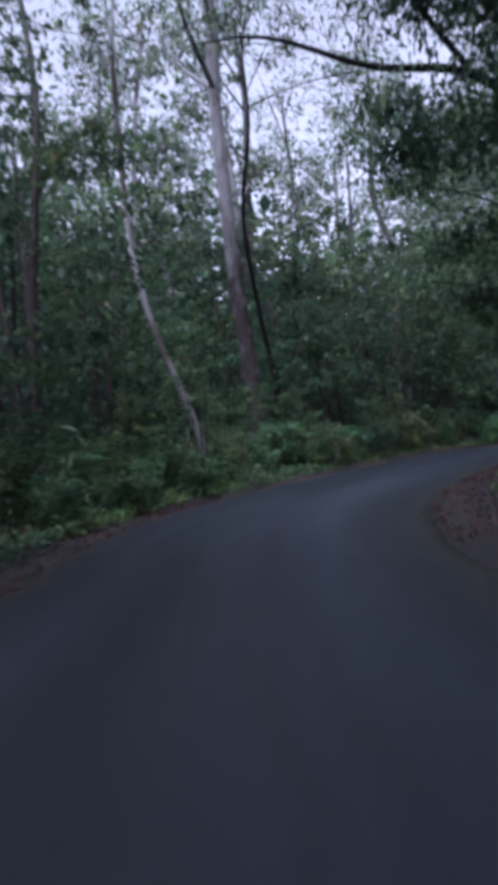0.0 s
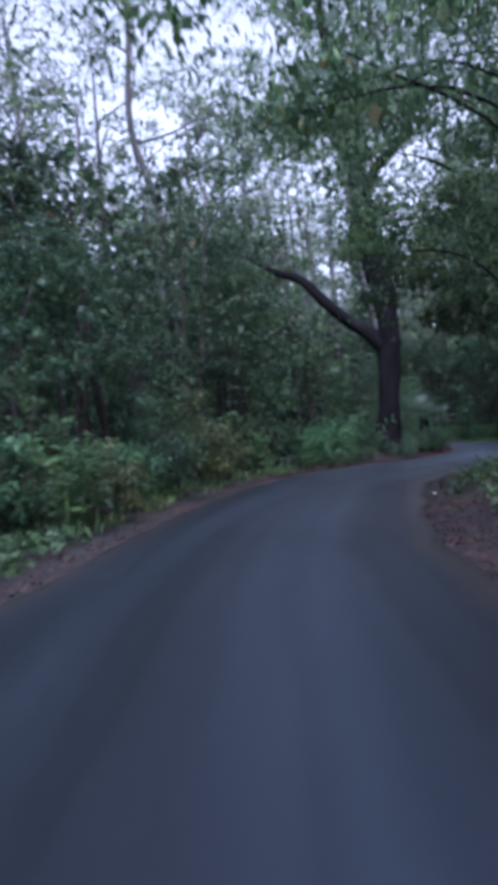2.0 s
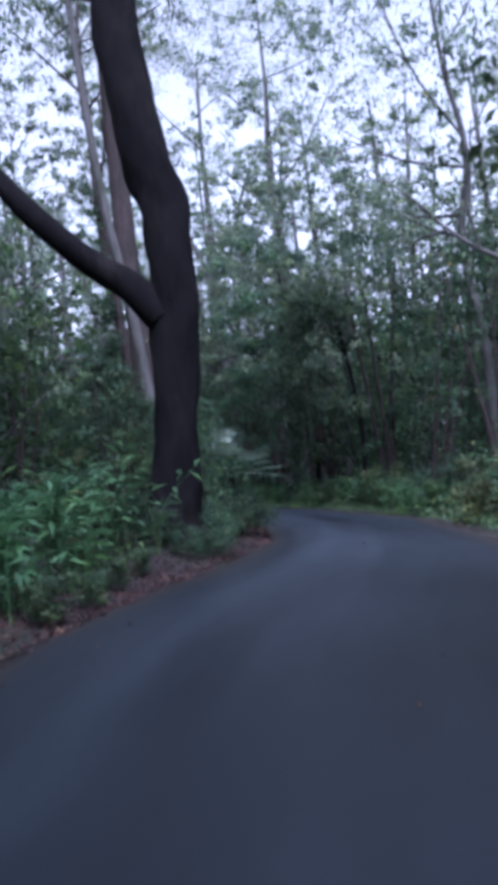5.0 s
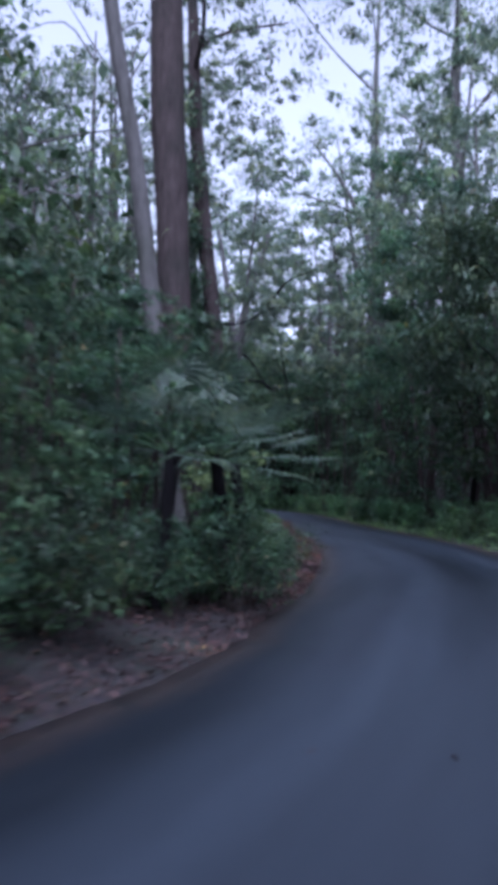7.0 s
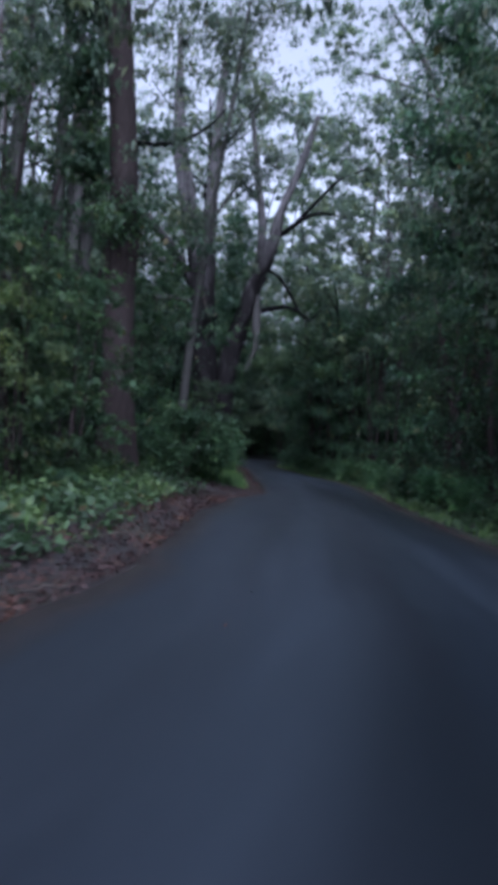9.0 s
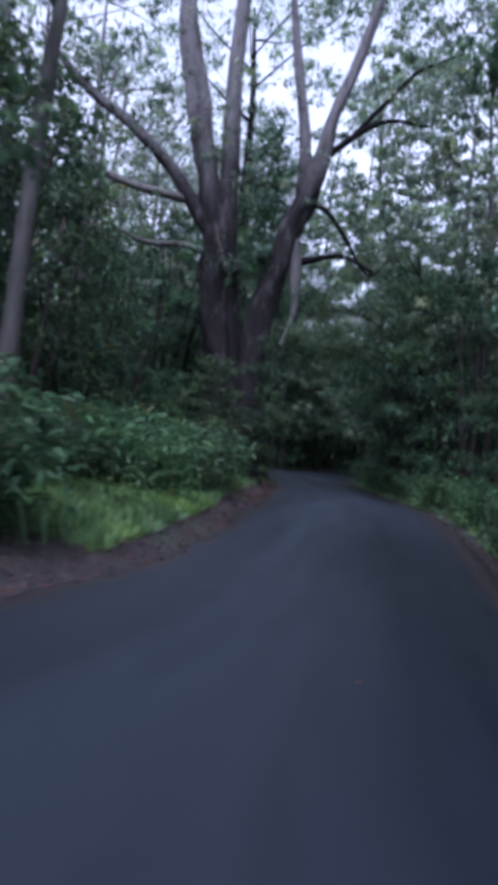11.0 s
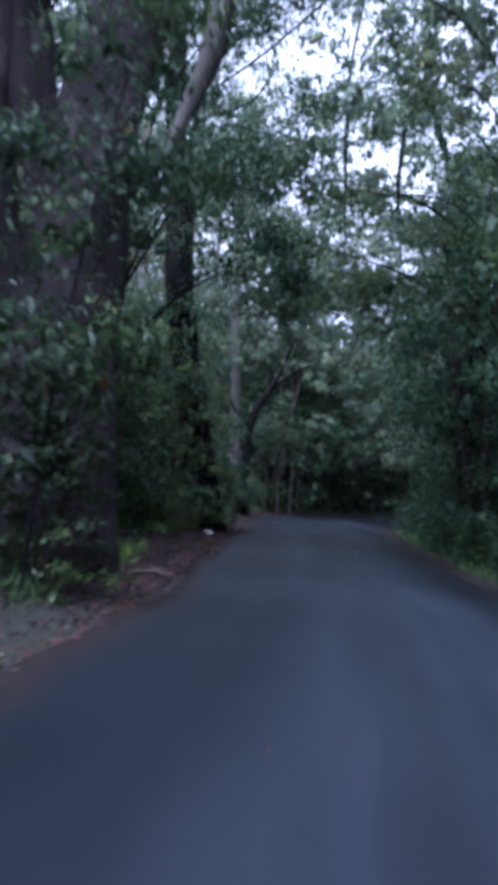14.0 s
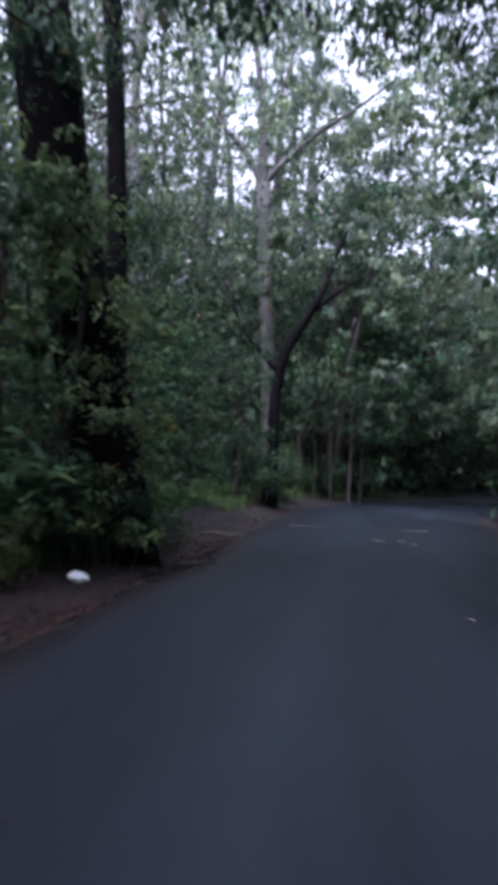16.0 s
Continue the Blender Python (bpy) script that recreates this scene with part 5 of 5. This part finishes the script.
def off_clearings(spots):
    """Spots outside the grassy and littered clearings beside the road."""
    return [p for p in spots if all(math.hypot(p[0] - x, p[1] - y) > gap for x, y, gap in CLEAR)]


low_spots = scatter(30, (2.0, 20), (-4.8, -3.3), 1.0, 208, 1.0) + scatter(18, (8, 20), (3.4, 5.2), 1.0, 209, 1.2)
stand(bushes, off_clearings(low_spots), 210, (0.7, 1.25), 6)
cane_spots = scatter(34, (1.5, 21), (-4.6, -2.9), 0.8, 211, 0.8) + scatter(30, (5, 21), (3.0, 5.0), 0.8, 212, 0.8)
stand(canes, off_clearings(cane_spots), 213, (0.65, 1.1), 5)


def high_canopy(seed, trees, stations, offs, tall, leaf, per, low=0.38, bunch=15):
    """Crowns of the tall trees farther back: open sprays against the sky. Also unseen leaf cover that shades the start.
    """
    rng = np.random.default_rng(seed)
    blobs = []
    for k in range(trees):
        x, y = place(rng.uniform(*stations), rng.uniform(*offs) * (1 if k % 2 else -1))
        if abs(float(nearest(x, y)[1][0])) < offs[0] * 0.9:
            continue
        h = rng.uniform(*tall)
        for j in range(9):
            r = rng.uniform(0.7, 1.5)
            blobs.append((x + rng.normal(0, 1.9), y + rng.normal(0, 1.9), h * rng.uniform(low, 1.0), r, r, r * 0.6, per))
    q = blades(rng, cluster_points(rng, blobs, bunch, 0.22, 0.6), leaf, 0.42, -42, 30)
    tagged(new("high_canopy", quads_mesh("high_canopy", q, LEAF_GUM)), "grey-green gum foliage high up, including unseen shading cover", "canopy", kind="stuff")


high_canopy(305, 80, (4, 25), (9, 26), (12, 27), 0.20, 110, bunch=26)
high_canopy(306, 130, (9.5, 26), (3.0, 9), (13, 24), 0.18, 100, 0.42, 26)
high_canopy(307, 70, (21, 26), (2.5, 22), (12, 25), 0.22, 130, 0.3, 26)


def crowns_behind(seed, trees, xs, ys, tall, leaf, per, low=0.3):
    """Crowns of the tall forest behind the roadside growth, in cloudy sprays on thin forking branches."""
    rng = np.random.default_rng(seed)
    blobs, twigs = [], []
    for k in range(trees):
        x, y, h = rng.uniform(*xs), rng.uniform(*ys), rng.uniform(*tall)
        lean = rng.normal(0, 1.0, 2)
        far = abs(float(nearest(x, y)[1][0])) > 8.0
        if far:
            twigs.append(tube([(x, y, -0.2, h * 0.010), (x + lean[0] * 0.4, y + lean[1] * 0.4, h * 0.5, h * 0.008), (x + lean[0], y + lean[1], h * 0.97, 0.03)], sides=5, steps=4, seed=k, cap=False))
        for j in range(7):
            u = low + (1 - low) * (j + rng.uniform(0, 1)) / 7
            r = rng.uniform(0.8, 1.6)
            c = np.array([x + lean[0] * u, y + lean[1] * u, h * u])
            e = c + np.array([*rng.normal(0, 1.9, 2), rng.uniform(0.3, 1.6)])
            m = (c + e) / 2 + rng.normal(0, 0.3, 3)
            if far:
                twigs.append(tube([(*(c - np.array([0, 0, 0.8])), 0.06), (*m, 0.04), (*e, 0.012)], sides=3, steps=3, cap=False))
            blobs.append((*e, r, r, r * 0.62, per))
    q = blades(rng, cluster_points(rng, blobs, 32, 0.22, 0.6), leaf * 0.85, 0.44, -42, 30)
    tagged(new("forest_crowns", quads_mesh("forest_crowns", q, LEAF_GUM)), "cloudy grey-green gum crowns rising behind the roadside trees", "canopy", kind="stuff")
    v, f = joined(twigs)
    tagged(mesh_object("forest_stems", v, f, BARK_GREY), "thin grey stems and branches of the tall forest", "canopy", kind="stuff")


crowns_behind(321, 40, (36, 58), (54, 96), (17, 32), 0.33, 170)
crowns_behind(326, 32, (33, 45), (64, 98), (20, 34), 0.33, 170, 0.35)
crowns_behind(322, 34, (40, 62), (96, 136), (15, 32), 0.38, 170, 0.15)
crowns_behind(327, 34, (32, 47), (108, 132), (16, 31), 0.34, 300, 0.12)
crowns_behind(323, 32, (10, 34), (111, 136), (14, 32), 0.36, 190, 0.15)
crowns_behind(330, 12, (-14, -3), (14, 38), (13, 22), 0.26, 120, 0.4)
crowns_behind(331, 16, (31, 47), (36, 55), (15, 27), 0.30, 150, 0.35)
crowns_behind(328, 12, (21, 26), (56, 70), (20, 30), 0.28, 140, 0.6)
crowns_behind(329, 8, (33.5, 39), (56, 78), (20, 31), 0.26, 220, 0.5)
crowns_behind(324, 22, (-14, 16), (32, 54), (12, 21), 0.28, 120, 0.2)
crowns_behind(325, 18, (14, 24), (56, 92), (14, 28), 0.28, 110, 0.25)
# coarse leaf cover added out of view, only to darken the first stretch
high_canopy(309, 110, (-6, 0.6), (2.6, 16), (9, 22), 1.4, 12, 0.3, 4)
high_canopy(314, 30, (-6, -0.8), (0.0, 4), (9, 18), 1.2, 12, 0.5, 4)


def woods(name, seed, count, stations, offs, tall, leaf, per, label, deep=0.08, mat=LEAF_DEEP, heart=2.8):
    """Unbroken forest foliage farther off."""
    rng = np.random.default_rng(seed)
    blobs = []
    for k in range(count):
        s, off = rng.uniform(*stations), rng.uniform(*offs) * (1 if k % 2 else -1)
        x, y = place(s, off)
        if abs(float(nearest(x, y)[1][0])) < offs[0] * 0.9:
            continue
        g, h = float(height(x, y)[0]), rng.uniform(*tall)
        w = rng.uniform(1.6, 3.0)
        blobs.append((x, y, g + h * 0.5, w, w, h * 0.5, per))
    q = blades(rng, cluster_points(rng, blobs, 16, 0.34, 0.7), leaf, 0.6, -25, 30)
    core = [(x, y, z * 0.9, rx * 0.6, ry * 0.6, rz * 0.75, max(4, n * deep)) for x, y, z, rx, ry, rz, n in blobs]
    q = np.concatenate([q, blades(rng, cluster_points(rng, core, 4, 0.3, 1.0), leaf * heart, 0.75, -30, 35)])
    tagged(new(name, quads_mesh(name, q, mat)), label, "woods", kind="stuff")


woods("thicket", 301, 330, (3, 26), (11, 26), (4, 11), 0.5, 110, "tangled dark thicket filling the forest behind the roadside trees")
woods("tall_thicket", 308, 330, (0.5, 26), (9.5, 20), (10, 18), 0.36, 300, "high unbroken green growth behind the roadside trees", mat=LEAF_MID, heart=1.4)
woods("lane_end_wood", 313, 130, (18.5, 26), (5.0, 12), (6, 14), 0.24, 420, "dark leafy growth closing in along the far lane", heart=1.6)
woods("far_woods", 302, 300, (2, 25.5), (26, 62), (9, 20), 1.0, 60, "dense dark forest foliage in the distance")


def woods_ahead():
    """The forest that closes the view where the lane bends away."""
    rng = np.random.default_rng(304)
    blobs = []
    for k in range(230):
        x, y = rng.uniform(10, 80), rng.uniform(131, 160)
        h = rng.uniform(12, 30)
        blobs.append((x, y, h * 0.5, 2.6, 2.6, h * 0.5, 180))
    q = blades(rng, cluster_points(rng, blobs, 16, 0.34, 0.7), 0.6, 0.6, -25, 30)
    core = [(x, y, z * 0.85, rx * 0.7, ry * 0.7, rz * 0.7, 16) for x, y, z, rx, ry, rz, n in blobs]
    q = np.concatenate([q, blades(rng, cluster_points(rng, core, 4, 0.3, 1.0), 1.9, 0.8, -25, 35)])
    tagged(new("woods_beyond_bend", quads_mesh("woods_beyond_bend", q, LEAF_DEEP)), "dark wall of forest beyond the bend", "woods", kind="stuff")


woods_ahead()


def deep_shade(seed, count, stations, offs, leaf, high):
    """Oversized leaves added low down in the forest as dark fill, so that no daylight comes through."""
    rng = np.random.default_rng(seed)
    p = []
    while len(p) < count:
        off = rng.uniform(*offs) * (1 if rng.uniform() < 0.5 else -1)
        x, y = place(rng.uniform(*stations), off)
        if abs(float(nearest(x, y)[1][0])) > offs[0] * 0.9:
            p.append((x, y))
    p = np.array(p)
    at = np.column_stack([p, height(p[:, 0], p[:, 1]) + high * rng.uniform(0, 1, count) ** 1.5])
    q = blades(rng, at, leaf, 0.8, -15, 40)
    tagged(new("forest_depth", quads_mesh("forest_depth", q, LEAF_DEEP)), "oversized leaves added as dark fill deep in the forest", "woods", kind="stuff")


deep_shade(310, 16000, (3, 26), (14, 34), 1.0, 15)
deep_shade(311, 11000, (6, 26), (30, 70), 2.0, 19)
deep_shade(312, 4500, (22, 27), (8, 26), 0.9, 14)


# ---- small growth and litter ----
def strip_points(rng, count, stations, side, out):
    """Points on the verge: distance out from the road's edge."""
    s = rng.uniform(*stations, count)
    o = np.abs(rng.uniform(*out, count))
    off = np.where(side < 0, left_edge(s) - o, right_edge(s) + o)
    p = np.array([place(a, b) for a, b in zip(s, off)])
    return np.column_stack([p, ground_z(p[:, 0], p[:, 1])])


def verge_grass():
    rng = np.random.default_rng(401)
    pts = [strip_points(rng, n, st, sd, out) for n, st, sd, out in
           [(1800, (1.7, 3.4), -1, (0.4, 2.0)), (700, (3.4, 6), -1, (0.5, 1.3)), (1400, (8.6, 11.2), -1, (1.0, 2.6)), (15000, (12.1, 13.5), -1, (0.6, 3.4)), (1600, (13.5, 16), -1, (0.7, 1.6)),
            (4500, (16.5, 17.8), -1, (1.0, 3.0)), (9000, (18.7, 22.3), -1, (0.9, 3.8)), (1500, (18.0, 19.0), -1, (1.4, 2.6)), (900, (8, 13), 1, (0.3, 1.0)), (1000, (13, 21), 1, (0.3, 1.0))]]
    at = np.vstack(pts)
    q = blades(rng, at, 0.27, 0.085, 62, 16, 0.05)
    tagged(new("verge_grass", quads_mesh("verge_grass", q, GRASS)), "bright green tufts of long grass along the verge", "grass", kind="stuff")


def creeper_carpet():
    rng = np.random.default_rng(402)
    pts = [strip_points(rng, n, st, sd, out) for n, st, sd, out in
           [(15000, (4.5, 13.5), 1, (0.4, 3.6)), (9000, (13.5, 21.5), 1, (0.5, 3.4)), (3000, (2, 4.5), 1, (0.9, 4.0)), (6500, (0.6, 3.8), -1, (0.5, 2.4)), (8000, (8.4, 11.6), -1, (0.6, 3.2)), (4200, (3.8, 9.5), -1, (1.0, 3.0)), (3600, (9.5, 19), -1, (1.2, 4.0))]]
    at = np.vstack(pts)
    at[:, 2] += rng.uniform(0.03, 0.42, len(at)) * (0.5 + 0.5 * np.sin(at[:, 0] * 1.7) * np.sin(at[:, 1] * 1.3))
    q = blades(rng, at, 0.13, 0.62, 5, 26, 0.12)
    tagged(new("ground_creeper", quads_mesh("ground_creeper", q, LEAF_MID)), "carpet of low creeping leaves beside the road", "ground cover", kind="stuff")


def leaf_litter():
    rng = np.random.default_rng(403)
    pts = [strip_points(rng, n, st, sd, out) for n, st, sd, out in [(19000, (2, 21), -1, (-0.25, 1.3)), (8000, (3, 21), 1, (-0.2, 1.0)), (4000, (3, 5.6), 1, (0.0, 1.8)), (9000, (5.4, 9.6), -1, (-0.3, 2.2)), (8000, (5.2, 7.6), -1, (-0.2, 2.4)), (6000, (14, 18), -1, (-0.3, 1.9)), (5000, (0.3, 2.4), -1, (-0.3, 1.8)), (4500, (1.4, 3.2), 1, (-0.1, 1.8)), (6000, (8.6, 11.6), -1, (-0.2, 0.9))]]
    at = np.vstack(pts)
    at[:, 2] += rng.uniform(0.005, 0.04, len(at)) + 0.015
    q = blades(rng, at, 0.055, 0.42, 0, 24, 0.12)
    tagged(new("leaf_litter", quads_mesh("leaf_litter", q, DRY_LEAF)), "brown fallen leaves and bark along the road edge", "leaf litter", kind="stuff")


def shed_bark():
    rng = np.random.default_rng(404)
    at = np.vstack([strip_points(rng, n, st, sd, out) for n, st, sd, out in [(1500, (3, 10), -1, (-0.1, 1.4)), (2200, (11, 18), -1, (-0.1, 0.9)), (500, (3, 5.6), 1, (0.1, 1.6))]])
    at[:, 2] += rng.uniform(0.02, 0.06, len(at))
    q = blades(rng, at, 0.17, 0.08, 0, 10, 0.06)
    tagged(new("shed_bark", quads_mesh("shed_bark", q, DRY_LEAF)), "long strips of reddish shed bark lying on the verge", "bark litter", kind="stuff")


def leaves_on_road():
    rng = np.random.default_rng(405)
    s, c = rng.uniform(3, 20, 200), np.clip(rng.beta(0.6, 0.6, 200), 0.02, 0.98)
    off = left_edge(s) + (right_edge(s) - left_edge(s)) * c
    p = np.array([place(a, b) for a, b in zip(s, off)])
    z = nearest(p[:, 0], p[:, 1])[2] + banked(s, off) + 0.035 * (1 - (2 * c - 1) ** 2) + 0.02
    q = blades(rng, np.column_stack([p, z]), 0.05, 0.4, 0, 8, 0.08)
    tagged(new("fallen_leaves", quads_mesh("fallen_leaves", q, DRY_LEAF)), "single dead leaves strewn over the asphalt", "leaf litter", kind="stuff")


leaves_on_road()
shed_bark()
verge_grass()
creeper_carpet()
leaf_litter()


def stick(x, y, length, turn, r, label):
    z = float(ground_z(x, y)[0])
    rng = np.random.default_rng(int(x * 100) % 1000 + int(y * 10))
    c, s = math.cos(radians(turn)), math.sin(radians(turn))
    pts = [(length * u * c + rng.normal(0, 0.03), length * u * s + rng.normal(0, 0.03), 0.02 + 0.04 * rng.uniform(), r * (1 - 0.5 * abs(u) * 2)) for u in (-0.5, -0.2, 0.1, 0.3, 0.5)]
    pieces = [tube(pts, sides=6, steps=4, seed=3), tube([(*pts[2][:3], r * 0.6), (pts[2][0] - s * length * 0.2, pts[2][1] + c * length * 0.2, 0.06, r * 0.25)], sides=5, steps=3)]
    v, f = joined(pieces)
    ob = mesh_object("fallen_branch", v, f, TWIG)
    ob.location = (x, y, z + 0.05)
    return tagged(ob, label, "branch", "fallen branches")


stick(30.75, 75.4, 0.5, 20, 0.03, "pale peeled stick lying on the verge litter")
stick(32.15, 90.7, 0.8, 10, 0.03, "dark fallen branch at the asphalt edge")
stick(31.6, 88.2, 1.2, 60, 0.025, "thin dry stick among dead leaves")
stick(22.6, 40.3, 0.5, 40, 0.009, "thin dry twig on brown litter")
stick(23.2, 43.0, 0.6, 55, 0.009, "long thin dry twig at the road edge")
stick(21.3, 38.2, 0.6, 35, 0.01, "dry stick on the litter bank")


def road_twig(station, off, length, turn, r):
    """A twig dropped on the asphalt."""
    x, y = place(station, off)
    c = (off - float(left_edge(station))) / float(right_edge(station) - left_edge(station))
    z = float(nearest(x, y)[2][0] + banked(station, off)) + 0.035 * (1 - (2 * c - 1) ** 2)
    rng = np.random.default_rng(int(station * 100))
    co, si = math.cos(radians(turn)), math.sin(radians(turn))
    pts = [(length * u * co + rng.normal(0, 0.02), length * u * si + rng.normal(0, 0.02), r + 0.015 * rng.uniform(), r * (1 - abs(u))) for u in (-0.5, -0.2, 0.1, 0.35, 0.5)]
    v, f = joined([tube(pts, sides=5, steps=3, seed=2), tube([(*pts[2][:3], r * 0.6), (pts[2][0] - si * length * 0.25, pts[2][1] + co * length * 0.25, r + 0.01, r * 0.25)], sides=4, steps=2)])
    ob = mesh_object("fallen_branch", v, f, DEAD_WOOD)
    ob.location = (x, y, z)
    return tagged(ob, "dry forked twig dropped on the asphalt", "branch", "fallen branches")


for st, off, ln, tn, r in [(19.08, 0.47, 0.5, -14, 0.018), (18.98, 0.15, 0.22, 40, 0.012), (18.5, 1.03, 0.24, 70, 0.018), (18.42, -0.19, 0.26, -30, 0.014), (18.5, 0.27, 0.34, 55, 0.016), (18.46, 0.5, 0.2, -60, 0.012),
                           (18.58, -1.85, 0.5, 22, 0.016), (18.62, -1.6, 0.3, -28, 0.013), (17.25, 1.04, 0.12, -25, 0.012), (17.42, -1.98, 0.6, 35, 0.02)]:
    road_twig(st, off, ln, tn, r)


def litter_bag():
    bm = bmesh.new()
    bmesh.ops.create_icosphere(bm, subdivisions=3, radius=0.08)
    for v in bm.verts:
        p = v.co * 13
        v.co *= 1 + 0.28 * noise.noise(p) + 0.15 * noise.noise(p * 2.3)
        v.co.z *= 0.72
        v.co.x *= 1.3
    me = bpy.data.meshes.new("plastic_bag")
    bm.to_mesh(me)
    bm.free()
    me.shade_smooth()
    me.materials.append(PLASTIC)
    ob = new("plastic_bag", me)
    ob.location = (31.3, 85.2, float(ground_z(31.3, 85.2)[0]) + 0.05)
    return tagged(ob, "crumpled white plastic bag dropped on the verge", "litter")


litter_bag()


def scrap(x, y, size, label, lift=0.0):
    bm = bmesh.new()
    bmesh.ops.create_grid(bm, x_segments=5, y_segments=4, size=size)
    for v in bm.verts:
        v.co.z += 0.35 * size * noise.noise(v.co * 14 + Vector((x, y, 0)))
        v.co.y *= 0.6
    bmesh.ops.solidify(bm, geom=bm.faces[:], thickness=0.003)
    me = bpy.data.meshes.new("paper_scrap")
    bm.to_mesh(me)
    bm.free()
    me.materials.append(PAPER)
    ob = new("paper_scrap", me)
    ob.location, ob.rotation_euler = (x, y, float(ground_z(x, y)[0]) + 0.05 + lift), (0, 0, x * 3 + y)
    return tagged(ob, label, "litter", "scraps of litter")


scrap(0.4, 1.4, 0.09, "small scrap of white paper in the verge")
scrap(32.2, 90.9, 0.05, "pale scrap of paper on the asphalt edge")
scrap(9.0, 12.4, 0.05, "small white scrap on the litter bank")
